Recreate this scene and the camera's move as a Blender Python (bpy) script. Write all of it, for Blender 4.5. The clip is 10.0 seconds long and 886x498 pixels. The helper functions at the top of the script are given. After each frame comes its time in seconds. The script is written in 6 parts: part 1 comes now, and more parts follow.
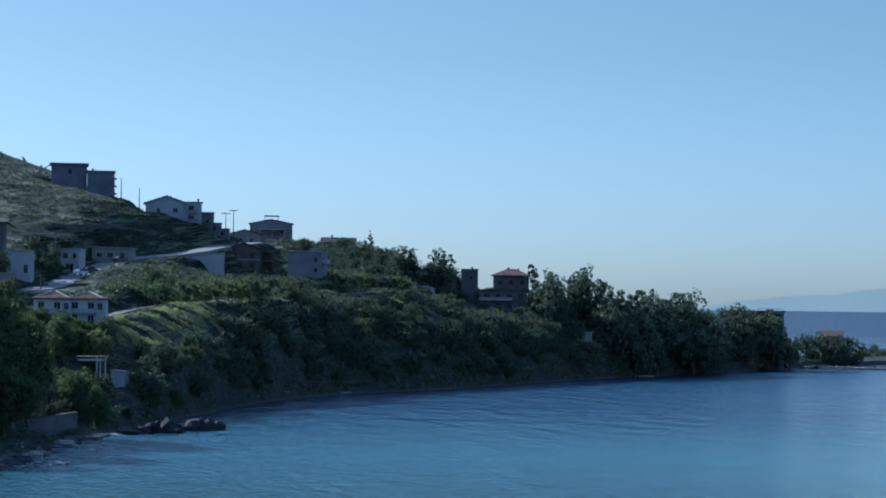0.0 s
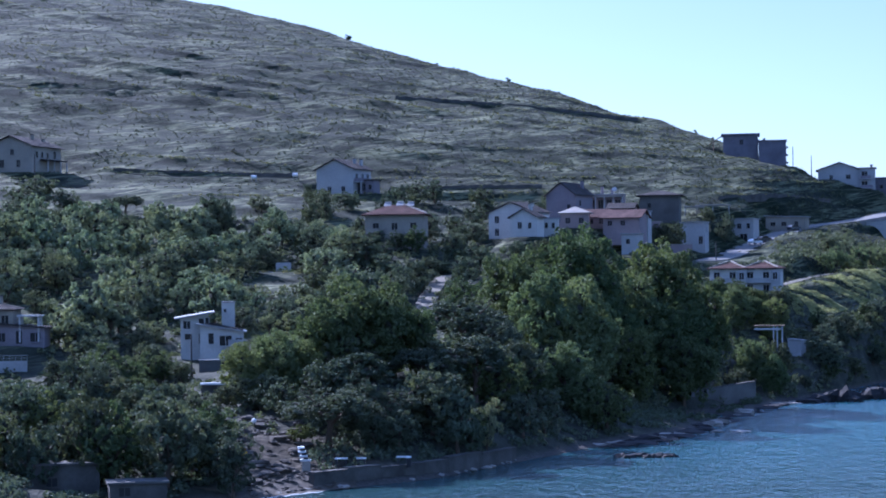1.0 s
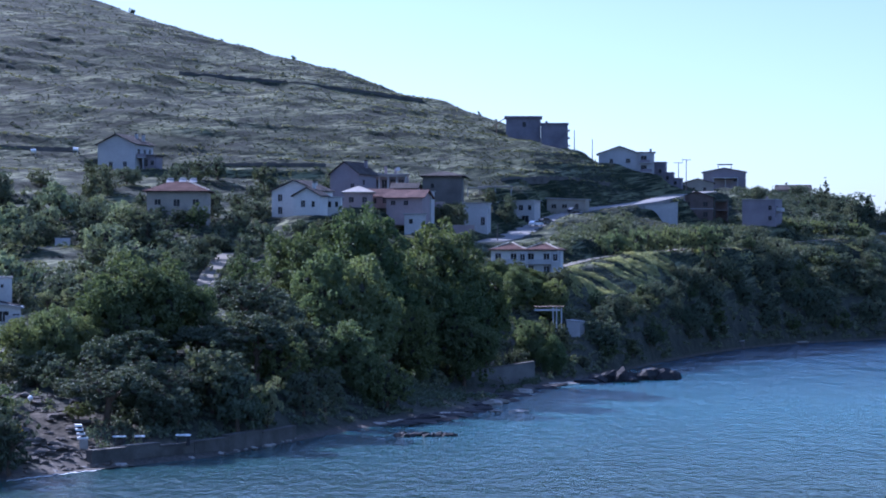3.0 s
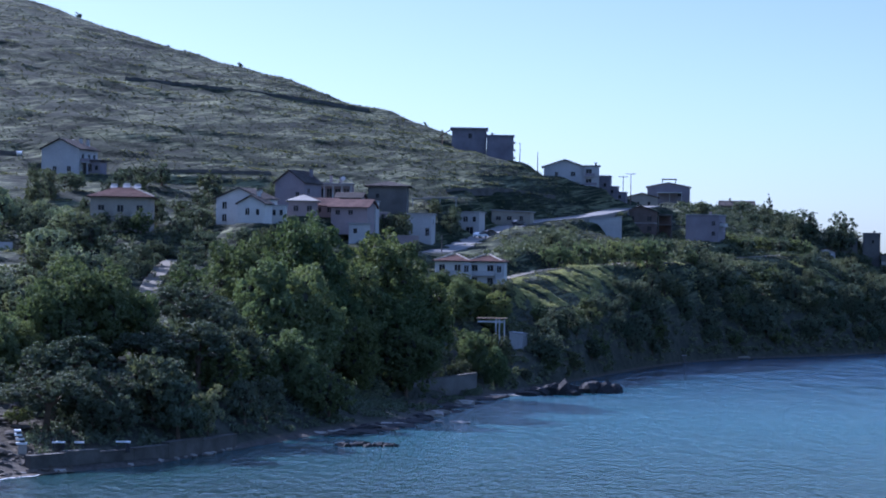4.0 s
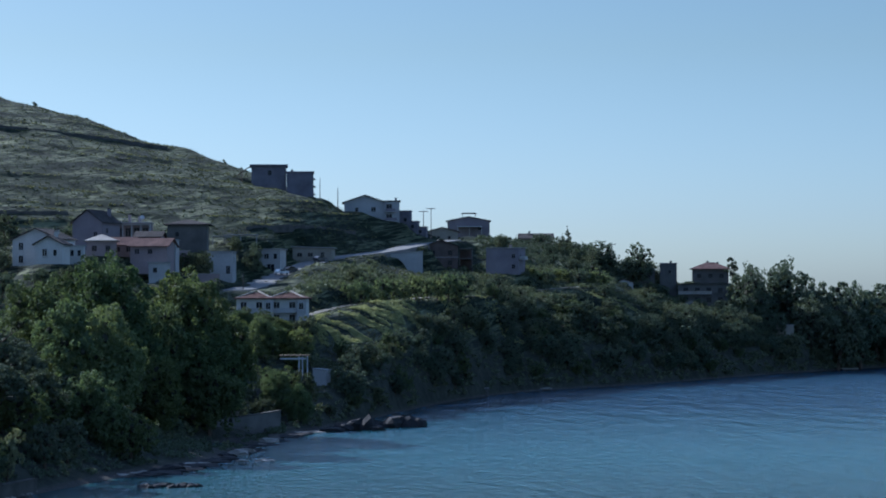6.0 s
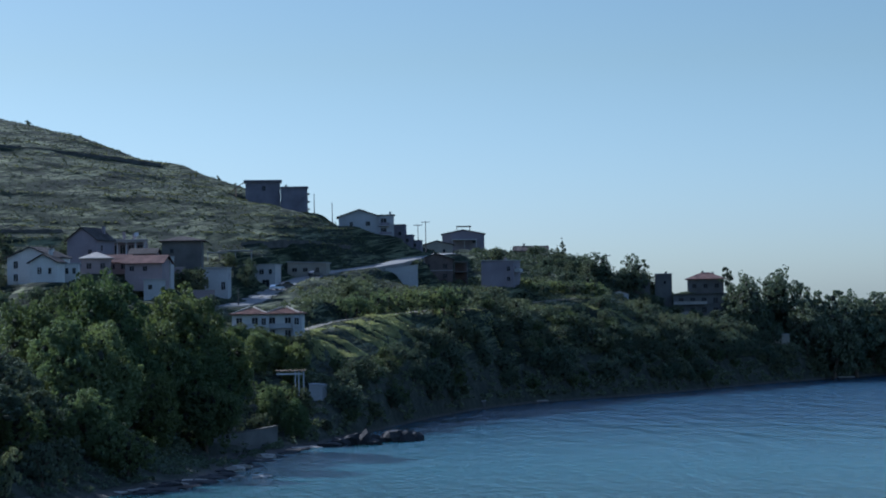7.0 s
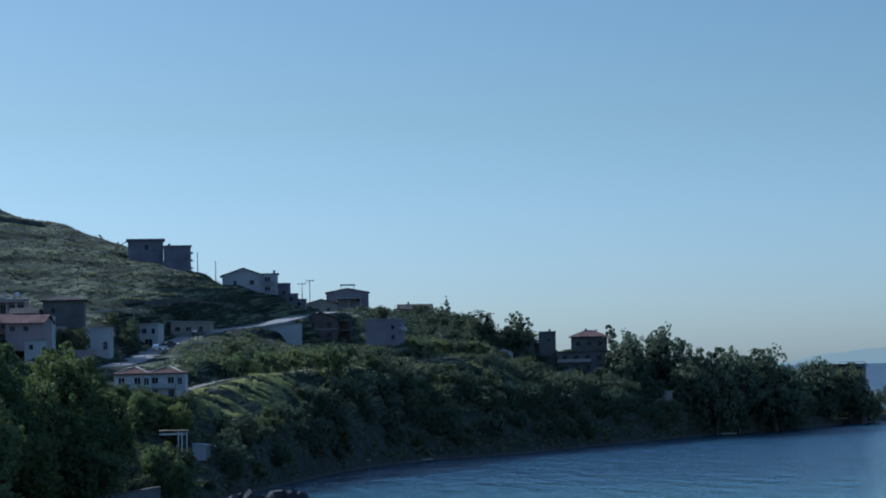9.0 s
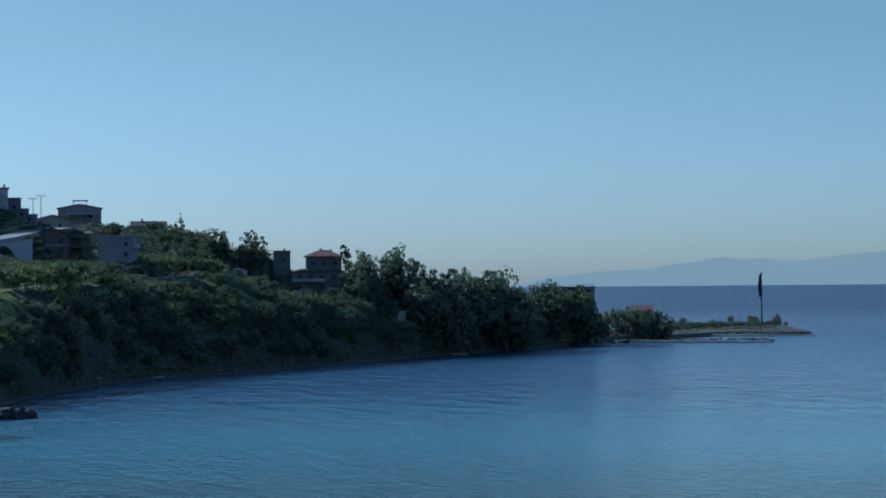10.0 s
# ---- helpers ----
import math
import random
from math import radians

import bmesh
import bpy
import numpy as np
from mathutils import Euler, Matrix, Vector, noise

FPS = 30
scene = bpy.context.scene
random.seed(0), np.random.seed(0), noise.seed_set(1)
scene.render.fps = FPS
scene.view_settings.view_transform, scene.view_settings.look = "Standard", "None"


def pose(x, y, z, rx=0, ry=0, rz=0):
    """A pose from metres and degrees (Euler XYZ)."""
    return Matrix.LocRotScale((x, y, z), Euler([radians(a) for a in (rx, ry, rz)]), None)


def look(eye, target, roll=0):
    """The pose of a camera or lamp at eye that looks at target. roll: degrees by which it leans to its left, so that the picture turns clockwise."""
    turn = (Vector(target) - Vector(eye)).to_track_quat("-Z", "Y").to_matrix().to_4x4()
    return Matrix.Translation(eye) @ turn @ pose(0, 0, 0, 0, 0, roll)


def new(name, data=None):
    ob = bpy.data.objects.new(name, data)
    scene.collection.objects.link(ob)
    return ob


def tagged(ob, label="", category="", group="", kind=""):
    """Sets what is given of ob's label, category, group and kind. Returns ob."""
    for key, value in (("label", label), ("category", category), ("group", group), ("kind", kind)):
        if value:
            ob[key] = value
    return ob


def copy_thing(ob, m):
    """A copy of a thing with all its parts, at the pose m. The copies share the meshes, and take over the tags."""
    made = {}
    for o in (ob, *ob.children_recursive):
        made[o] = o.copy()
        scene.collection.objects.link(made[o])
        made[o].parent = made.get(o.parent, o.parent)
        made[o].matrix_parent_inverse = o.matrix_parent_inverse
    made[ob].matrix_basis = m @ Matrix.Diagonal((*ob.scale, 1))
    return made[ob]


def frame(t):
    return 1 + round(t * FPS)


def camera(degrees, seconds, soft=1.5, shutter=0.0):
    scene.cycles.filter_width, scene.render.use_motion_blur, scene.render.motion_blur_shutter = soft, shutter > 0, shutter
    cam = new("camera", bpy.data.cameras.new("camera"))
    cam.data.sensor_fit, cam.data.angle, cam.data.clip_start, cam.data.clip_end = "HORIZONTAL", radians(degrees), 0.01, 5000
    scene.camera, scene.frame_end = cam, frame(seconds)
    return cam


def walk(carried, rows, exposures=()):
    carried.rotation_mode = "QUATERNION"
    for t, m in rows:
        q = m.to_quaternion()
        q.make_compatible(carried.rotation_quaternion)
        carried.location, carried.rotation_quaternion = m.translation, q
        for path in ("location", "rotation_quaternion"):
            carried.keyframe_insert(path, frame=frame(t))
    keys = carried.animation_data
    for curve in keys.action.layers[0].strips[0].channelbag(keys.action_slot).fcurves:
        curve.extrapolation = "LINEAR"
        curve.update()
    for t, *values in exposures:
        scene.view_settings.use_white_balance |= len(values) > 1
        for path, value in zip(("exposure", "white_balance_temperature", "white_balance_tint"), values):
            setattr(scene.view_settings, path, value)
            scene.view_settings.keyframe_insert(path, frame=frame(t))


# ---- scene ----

# ---------------------------------------------------------------- camera
EYE = 25.0                      # height of the viewpoint above the sea


def aim(az, el, roll):
    """Pose at the viewpoint, az degrees clockwise from +y, el up."""
    return pose(0, 0, EYE, 90 + el, 0, -az) @ pose(0, 0, 0, 0, 0, roll)


cam = camera(23.99, 10.0, soft=1.9)
PATH = [
    (0.0, 12.42, 1.56, 0.66), (0.1, 9.97, 0.97, 0.65), (0.2, 6.11, 0.54, 0.55), (0.3, 2.82, 0.47, 0.60),
    (0.5, -2.09, 0.46, 0.50), (0.6, -3.45, 0.49, 0.26), (0.9, -5.10, 0.57, -0.43), (1.0, -5.94, 0.71, -0.67),
    (1.2, -6.82, 0.75, -0.93), (1.5, -5.30, -0.17, -1.32), (1.8, -1.36, -0.39, -0.96), (2.0, -0.74, -0.04, -0.72),
    (2.5, 0.0, -0.35, -0.31), (2.7, 0.06, -0.19, -0.14), (3.8, 0.43, 0.40, 0.79), (4.0, 1.55, 0.40, 0.96),
    (4.5, 1.94, 0.90, 0.94), (5.0, 3.42, 1.70, 0.73), (5.3, 5.32, 1.97, 0.66), (5.5, 5.80, 1.85, 0.62),
    (5.7, 6.84, 1.44, 0.15), (6.8, 6.92, 1.50, -0.70), (7.0, 7.14, 1.79, -0.86), (7.5, 7.34, 2.34, -0.82),
    (8.0, 9.12, 2.74, -0.76), (8.2, 9.50, 2.66, -0.91), (8.5, 9.81, 2.40, -1.12), (8.8, 10.55, 3.04, -0.99),
    (9.0, 10.35, 3.34, -1.15), (9.3, 10.85, 3.45, -1.01), (9.5, 9.35, 3.36, -0.78), (9.7, 9.65, 2.56, -0.44),
    (9.9, 15.07, 1.34, -0.36), (10.0, 17.58, 1.03, -0.47),
]
EXPOSURES = [(0.0, 0.9, 4880, 9), (0.5, 0.82, 5100, 16), (1.0, 1.48, 4920, 28), (1.5, 1.84, 4950, 29), (2.0, 1.9, 4950, 29), (2.5, 1.74, 4960, 29), (4.0, 1.34, 5060, 26),
             (4.5, 1.24, 5100, 25), (5.0, 1.14, 5180, 20), (5.5, 0.88, 5220, 14), (7.0, 0.84, 5240, 11), (7.5, 0.78, 5180, 9), (8.5, 0.68, 5100, 8), (9.0, 0.7, 5080, 8), (9.5, 0.62, 5020, 7), (10.0, 0.62, 4880, 6)]
walk(cam, [(t, aim(a, e, r)) for t, a, e, r in PATH], EXPOSURES)

# ---------------------------------------------------------------- sky and sun
SUN_AZ, SUN_EL = -50.0, 32.0
world = bpy.data.worlds.new("world")
scene.world = world
world.use_nodes = True
wn = world.node_tree
sky = wn.nodes.new("ShaderNodeTexSky")
sky.sky_type, sky.sun_disc = "NISHITA", False
sky.sun_elevation, sky.sun_rotation = radians(SUN_EL), radians(SUN_AZ % 360)
sky.altitude, sky.air_density, sky.dust_density, sky.ozone_density = 0, 1.0, 0.9, 2.2
# sea haze tints the lower sky smoothly, from the horizon upwards
coord, split, tone, blend = (wn.nodes.new("ShaderNode" + k) for k in ("TexCoord", "SeparateXYZ", "ValToRGB", "Mix"))
wn.links.new(coord.outputs["Generated"], split.inputs[0])
HAZE = [(0.0, (0.47, 0.55, 0.65)), (0.04, (0.435, 0.49, 0.575)), (0.12, (0.425, 0.438, 0.41)), (0.22, (0.43, 0.44, 0.40)), (0.45, (1.0, 0.97, 0.92)), (0.65, (1.0, 1.0, 1.0))]
while len(tone.color_ramp.elements) < len(HAZE):
    tone.color_ramp.elements.new(0.5)
for stop, (place, tint) in zip(tone.color_ramp.elements, HAZE):
    stop.position, stop.color = place, (*tint, 1)
wn.links.new(split.outputs[2], tone.inputs[0])
blend.data_type, blend.blend_type = "RGBA", "MULTIPLY"
blend.inputs[0].default_value = 1.0
wn.links.new(tone.outputs[0], blend.inputs[7])
wn.links.new(sky.outputs[0], blend.inputs[6])
wn.links.new(blend.outputs[2], wn.nodes["Background"].inputs[0])
wn.nodes["Background"].inputs[1].default_value = 0.125
sun = new("sun", bpy.data.lights.new("sun", "SUN"))
sun.data.energy, sun.data.angle, sun.data.color = 5.0, radians(0.55), (1.0, 0.96, 0.91)
sun_way = Vector((math.sin(radians(SUN_AZ)) * math.cos(radians(SUN_EL)),
                  math.cos(radians(SUN_AZ)) * math.cos(radians(SUN_EL)), math.sin(radians(SUN_EL))))
sun.matrix_world = look(sun_way * 900, (0, 0, 0))

# ---------------------------------------------------------------- materials


def polar(az, d, z=0.0):
    return Vector((d * math.sin(radians(az)), d * math.cos(radians(az)), z))


class Mat:
    """A small builder of node materials."""

    def __init__(self, name, rough=0.8, metal=0.0, spec=0.3):
        self.m = bpy.data.materials.new(name)
        self.m.use_nodes = True
        self.t = self.m.node_tree
        self.b = self.t.nodes["Principled BSDF"]
        self.b.inputs["Roughness"].default_value = rough
        self.b.inputs["Metallic"].default_value = metal
        self.b.inputs["Specular IOR Level"].default_value = spec

    def node(self, kind, **values):
        n = self.t.nodes.new(kind)
        for key, value in values.items():
            n.inputs[key.replace("_", " ")].default_value = value
        return n

    def link(self, a, b):
        self.t.links.new(a, b)

    def place(self, scale=(1, 1, 1), world=True, tilt=0.0):
        g = self.node("ShaderNodeNewGeometry") if world else self.node("ShaderNodeTexCoord")
        mp = self.node("ShaderNodeMapping")
        mp.inputs["Scale"].default_value = scale
        if tilt:        # lay the grain at a slope along x before stretching it
            lean = self.node("ShaderNodeMapping")
            lean.inputs["Rotation"].default_value = (0, radians(tilt), 0)
            self.link(g.outputs["Position"], lean.inputs[0])
            self.link(lean.outputs[0], mp.inputs[0])
        else:
            self.link(g.outputs["Position" if world else "Object"], mp.inputs[0])
        return mp.outputs[0]

    def noise(self, scale, detail=4.0, rough=0.55, stretch=(1, 1, 1), world=True, tilt=0.0):
        n = self.node("ShaderNodeTexNoise", Scale=scale, Detail=detail, Roughness=rough)
        self.link(self.place(stretch, world, tilt), n.inputs["Vector"])
        return n.outputs["Fac"]

    def ramp(self, fac, stops):
        r = self.node("ShaderNodeValToRGB")
        els = r.color_ramp.elements
        while len(els) < len(stops):
            els.new(0.5)
        for e, (p, c) in zip(els, stops):
            e.position, e.color = p, (*c, 1)
        self.link(fac, r.inputs[0])
        return r.outputs[0]

    def mix(self, fac, a, b, mode="MIX"):
        n = self.t.nodes.new("ShaderNodeMix")
        n.data_type, n.blend_type = "RGBA", mode
        for sock, v in ((n.inputs[0], fac), (n.inputs[6], a), (n.inputs[7], b)):
            if isinstance(v, (int, float)):
                sock.default_value = v
            elif isinstance(v, tuple):
                sock.default_value = (*v, 1)
            else:
                self.link(v, sock)
        return n.outputs[2]

    def color(self, c):
        if isinstance(c, tuple):
            self.b.inputs["Base Color"].default_value = (*c, 1)
        else:
            self.link(c, self.b.inputs["Base Color"])
        return self

    def bump(self, fac, strength=0.4, dist=0.1):
        n = self.node("ShaderNodeBump", Strength=strength, Distance=dist)
        self.link(fac, n.inputs["Height"])
        self.link(n.outputs[0], self.b.inputs["Normal"])
        return self


def plain(name, c, rough=0.85, var=0.25, scale=1.2, metal=0.0, spec=0.15, bump=0.25):
    """Painted, cast or weathered surface: two scales of variation round one colour."""
    k = Mat(name, rough, metal, spec)
    dark = tuple(v * (1 - var) for v in c)
    light = tuple(min(1, v * (1 + var * 0.5)) for v in c)
    big = k.ramp(k.noise(scale * 0.25, 5, 0.6), [(0.3, dark), (0.7, light)])
    fine = k.ramp(k.noise(scale * 4, 3, 0.6), [(0.3, (0.82, 0.82, 0.82)), (0.7, (1, 1, 1))])
    k.color(k.mix(0.8, big, fine, "MULTIPLY")).bump(k.noise(scale * 6, 3), bump, 0.03)
    return k.m


def leafy(name, dark, light, through_light=0.35):
    """Foliage: varies from plant to plant and from leaf clump to leaf clump."""
    k = Mat(name, 0.8, 0, 0.12)
    info, geo = k.node("ShaderNodeObjectInfo"), k.node("ShaderNodeNewGeometry")
    mid = tuple(0.55 * a + 0.45 * b for a, b in zip(dark, light))
    leaf = k.ramp(geo.outputs["Random Per Island"], [(0.0, mid), (0.7, light), (1.0, tuple(v * 1.15 for v in light))])
    tint = k.ramp(info.outputs["Random"], [(0.0, (0.75, 0.85, 0.8)), (0.5, (1, 1, 0.95)), (1.0, (1.15, 1.05, 0.8))])
    c = k.mix(0.9, leaf, tint, "MULTIPLY")
    k.color(c)
    tr = k.node("ShaderNodeBsdfTranslucent")
    k.link(k.mix(1.0, c, (1.3, 1.35, 0.8), "MULTIPLY"), tr.inputs[0])
    mx = k.node("ShaderNodeMixShader")
    mx.inputs[0].default_value = through_light
    k.link(k.b.outputs[0], mx.inputs[1])
    k.link(tr.outputs[0], mx.inputs[2])
    k.link(mx.outputs[0], k.t.nodes["Material Output"].inputs[0])
    return k.m


def ground_material():
    k = Mat("dry_hill_grass", 0.95, 0, 0.1)
    streak = k.noise(0.12, 6, 0.62, (0.3, 0.35, 4.2), tilt=9)
    tuft = k.noise(0.42, 5, 0.7, (0.5, 0.6, 2.2), tilt=16)
    patch = k.noise(0.02, 5, 0.6)
    fine = k.noise(1.1, 4, 0.7)
    grass = k.ramp(streak, [(0.36, (0.011, 0.016, 0.011)), (0.5, (0.016, 0.023, 0.015)), (0.60, (0.026, 0.034, 0.021)), (0.70, (0.066, 0.072, 0.043))])
    green = k.ramp(streak, [(0.36, (0.010, 0.016, 0.010)), (0.54, (0.018, 0.026, 0.015)), (0.68, (0.042, 0.053, 0.030))])
    c = k.mix(k.ramp(patch, [(0.42, (0, 0, 0)), (0.58, (1, 1, 1))]), grass, green)
    c = k.mix(0.75, c, k.ramp(tuft, [(0.36, (0.55, 0.58, 0.54)), (0.5, (0.8, 0.82, 0.78)), (0.66, (1.15, 1.14, 1.0))]), "MULTIPLY")
    c = k.mix(0.4, c, k.ramp(fine, [(0.3, (0.65, 0.65, 0.65)), (0.65, (1.1, 1.1, 1.1))]), "MULTIPLY")
    # sunlit terrace edges and paths painted in as thin broken pale lines
    for scale, tilt, level in ((0.10, 9, 0.5), (0.13, 5, 0.47), (0.075, 12, 0.54), (0.16, 16, 0.5)):
        ridge = k.ramp(k.noise(scale, 3, 0.5, (0.22, 0.12, 2.6), tilt=tilt), [(level - 0.022, (0, 0, 0)), (level, (1, 1, 1)), (level + 0.02, (0, 0, 0))])
        gaps = k.ramp(k.noise(0.06, 4, 0.6, (1, 1, 2.0)), [(0.41, (0, 0, 0)), (0.56, (0.85, 0.85, 0.85))])
        c = k.mix(k.mix(1.0, ridge, gaps, "MULTIPLY"), c, (0.135, 0.144, 0.084))
    # shingle along the waterline
    sep = k.node("ShaderNodeSeparateXYZ")
    k.link(k.place(), sep.inputs[0])
    low = k.node("ShaderNodeMapRange", From_Min=9.0, From_Max=19.0, To_Min=1.0, To_Max=0.0)
    k.link(sep.outputs[2], low.inputs[0])
    soil = k.ramp(k.noise(0.35, 5, 0.65), [(0.35, (0.026, 0.03, 0.024)), (0.6, (0.052, 0.055, 0.042)), (0.75, (0.10, 0.095, 0.072))])
    c = k.mix(low.outputs[0], c, soil)
    # bare brown earth on the slope behind the landing
    spot = k.node("ShaderNodeVectorMath")
    spot.operation = "DISTANCE"
    k.link(k.place(), spot.inputs[0])
    spot.inputs[1].default_value = tuple(polar(-11.0, 256, 3))
    worn = k.node("ShaderNodeMapRange", From_Min=9.0, From_Max=18.0, To_Min=1.0, To_Max=0.0)
    k.link(spot.outputs["Value"], worn.inputs[0])
    earth = k.ramp(k.noise(0.9, 5, 0.7), [(0.35, (0.018, 0.017, 0.013)), (0.55, (0.05, 0.043, 0.032)), (0.72, (0.12, 0.10, 0.075))])
    c = k.mix(worn.outputs[0], c, earth)
    near_sea = k.node("ShaderNodeMapRange", From_Min=0.35, From_Max=0.7, To_Min=1.0, To_Max=0.0)
    k.link(sep.outputs[2], near_sea.inputs[0])
    shingle = k.ramp(k.noise(1.6, 5, 0.7), [(0.3, (0.03, 0.029, 0.027)), (0.6, (0.08, 0.074, 0.066)), (0.8, (0.18, 0.165, 0.145))])
    c = k.mix(near_sea.outputs[0], c, shingle)
    k.color(c).bump(tuft, 0.8, 0.7)
    return k.m


def water_material():
    k = Mat("sea_water", 0.07, 0, 0.5)
    k.b.inputs["IOR"].default_value = 1.33
    deep = k.ramp(k.noise(0.006, 3, 0.5, (1, 0.5, 1)), [(0.35, (0.020, 0.074, 0.092)), (0.65, (0.029, 0.094, 0.115))])
    # dark green that paints the trees' reflection into the water colour
    tree_reflection = k.ramp(k.noise(0.05, 4, 0.6), [(0.35, (0.012, 0.032, 0.030)), (0.65, (0.020, 0.048, 0.046))])
    out = k.node("ShaderNodeVectorMath")
    out.operation = "LENGTH"
    k.link(k.place(), out.inputs[0])
    shelf = k.node("ShaderNodeMapRange", From_Min=225.0, From_Max=330.0)
    k.link(out.outputs["Value"], shelf.inputs[0])
    offing = k.node("ShaderNodeMapRange", From_Min=340.0, From_Max=500.0)
    k.link(out.outputs["Value"], offing.inputs[0])
    blue = k.mix(offing.outputs[0], deep, (0.010, 0.036, 0.064))      # paler inshore, darker and bluer further out
    k.color(k.mix(shelf.outputs[0], tree_reflection, blue))        # reflected bank trees painted into the near water
    total = None
    for scale, stretch, high in ((0.05, (1, 0.5, 1), 0.4), (0.22, (1, 0.5, 1), 0.34), (0.6, (1, 0.5, 1), 0.46), (1.4, (1, 0.5, 1), 0.26)):
        m = k.node("ShaderNodeMath")
        m.operation = "MULTIPLY_ADD"
        m.inputs[1].default_value = high
        m.inputs[2].default_value = 0.0
        k.link(k.noise(scale, 3, 0.5, stretch), m.inputs[0])
        if total:
            k.link(total, m.inputs[2])
        total = m.outputs[0]
    swell = k.node("ShaderNodeMath")
    swell.operation = "MULTIPLY"
    k.link(k.noise(0.13, 4, 0.6, (1, 0.4, 1)), swell.inputs[0])
    k.link(offing.outputs[0], swell.inputs[1])
    rough = k.node("ShaderNodeMath")
    rough.operation = "MULTIPLY_ADD"
    rough.inputs[1].default_value = 3.2
    k.link(swell.outputs[0], rough.inputs[0])
    k.link(total, rough.inputs[2])
    k.bump(rough.outputs[0], 1.0, 0.6)
    # the open water is more ruffled than the lee under the hill
    far = k.node("ShaderNodeVectorMath")
    far.operation = "LENGTH"
    k.link(k.place(), far.inputs[0])
    wind = k.node("ShaderNodeMath")
    wind.operation = "ADD"
    for i, (d0, d1, low, high) in enumerate(((240.0, 420.0, 1.5, 1.3), (450.0, 1500.0, 0.0, 3.2))):
        gust = k.node("ShaderNodeMapRange", From_Min=d0, From_Max=d1, To_Min=low, To_Max=high)
        k.link(far.outputs["Value"], gust.inputs[0])
        k.link(gust.outputs[0], wind.inputs[i])
    chop = k.node("ShaderNodeMapRange", From_Min=450.0, From_Max=2200.0, To_Min=0.12, To_Max=0.6)
    k.link(far.outputs["Value"], chop.inputs[0])
    k.link(chop.outputs[0], k.b.inputs["Roughness"])
    k.link(wind.outputs[0], k.b.inputs["Normal"].links[0].from_node.inputs["Distance"])
    return k.m


def tile_material(name, c):
    k = Mat(name, 0.95, 0, 0.05)
    base = k.ramp(k.noise(0.5, 4, 0.6), [(0.3, tuple(v * 0.6 for v in c)), (0.7, tuple(min(1, v * 1.2) for v in c))])
    k.color(k.mix(0.7, base, k.ramp(k.noise(4, 2), [(0.3, (0.7, 0.7, 0.7)), (0.7, (1, 1, 1))]), "MULTIPLY"))
    w = k.node("ShaderNodeTexWave", Scale=2.2, Distortion=0.6)
    k.link(k.place(), w.inputs[0])
    return k.bump(w.outputs["Fac"], 0.6, 0.08).m


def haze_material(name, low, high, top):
    """Far land: the haze of the air before it is painted on as emission."""
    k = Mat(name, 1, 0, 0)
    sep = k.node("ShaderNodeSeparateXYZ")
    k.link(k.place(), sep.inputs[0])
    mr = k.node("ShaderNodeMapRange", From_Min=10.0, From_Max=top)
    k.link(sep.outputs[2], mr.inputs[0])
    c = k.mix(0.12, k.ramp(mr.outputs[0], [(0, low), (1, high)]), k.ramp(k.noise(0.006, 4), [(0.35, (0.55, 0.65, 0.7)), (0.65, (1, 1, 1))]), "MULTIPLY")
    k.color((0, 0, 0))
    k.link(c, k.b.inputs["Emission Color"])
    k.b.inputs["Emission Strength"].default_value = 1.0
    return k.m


GROUND, WATER = ground_material(), water_material()
# two copies of plane leaves: shade painted into the first, sunlight into the second
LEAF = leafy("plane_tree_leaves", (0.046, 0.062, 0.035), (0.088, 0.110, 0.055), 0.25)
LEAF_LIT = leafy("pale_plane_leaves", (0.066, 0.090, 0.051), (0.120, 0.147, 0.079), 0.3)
LEAF_ROW = leafy("young_leaves", (0.070, 0.094, 0.058), (0.132, 0.157, 0.092), 0.35)
LEAF_PINE = leafy("pine_needles", (0.040, 0.053, 0.040), (0.08, 0.096, 0.068), 0.15)
LEAF_OLIVE = leafy("olive_leaves", (0.095, 0.118, 0.086), (0.175, 0.205, 0.145), 0.25)
LEAF_SCRUB = leafy("scrub_leaves", (0.052, 0.068, 0.053), (0.10, 0.119, 0.086), 0.2)
LEAF_SILVER = leafy("silver_leaves", (0.10, 0.12, 0.09), (0.18, 0.20, 0.15), 0.3)
# yellow dry grass, its colour raised to paint in sunlit patches
GOLD = leafy("sunlit_grass", (0.19, 0.178, 0.098), (0.34, 0.315, 0.172), 0.3)
# dry grass in a paler colour that paints sunlight on the terrace lips
LIT_EDGE_GRASS = leafy("bleached_grass", (0.085, 0.092, 0.055), (0.19, 0.195, 0.115), 0.2)
STRAW = leafy("dry_grass_tufts", (0.042, 0.05, 0.03), (0.10, 0.108, 0.064), 0.12)
LEAF_HILL = leafy("hill_scrub_leaves", (0.044, 0.054, 0.040), (0.085, 0.10, 0.066), 0.08)
# inner twigs, coloured dark so that crown crevices look shaded
TWIG_SHADE = plain("inner_twigs", (0.036, 0.038, 0.026), 0.95, 0.4, 2.0)
BARK = plain("bark", (0.11, 0.085, 0.065), 0.95, 0.4, 2.0)
WHITE = plain("white_render", (0.35, 0.35, 0.35), 0.85, 0.14, 0.8)
CREAM = plain("cream_render", (0.28, 0.255, 0.215), 0.85, 0.2, 0.8)
PINK = plain("pink_render", (0.26, 0.215, 0.22), 0.85, 0.18, 0.8)
MAUVE = plain("mauve_render", (0.20, 0.18, 0.20), 0.85, 0.18, 0.8)
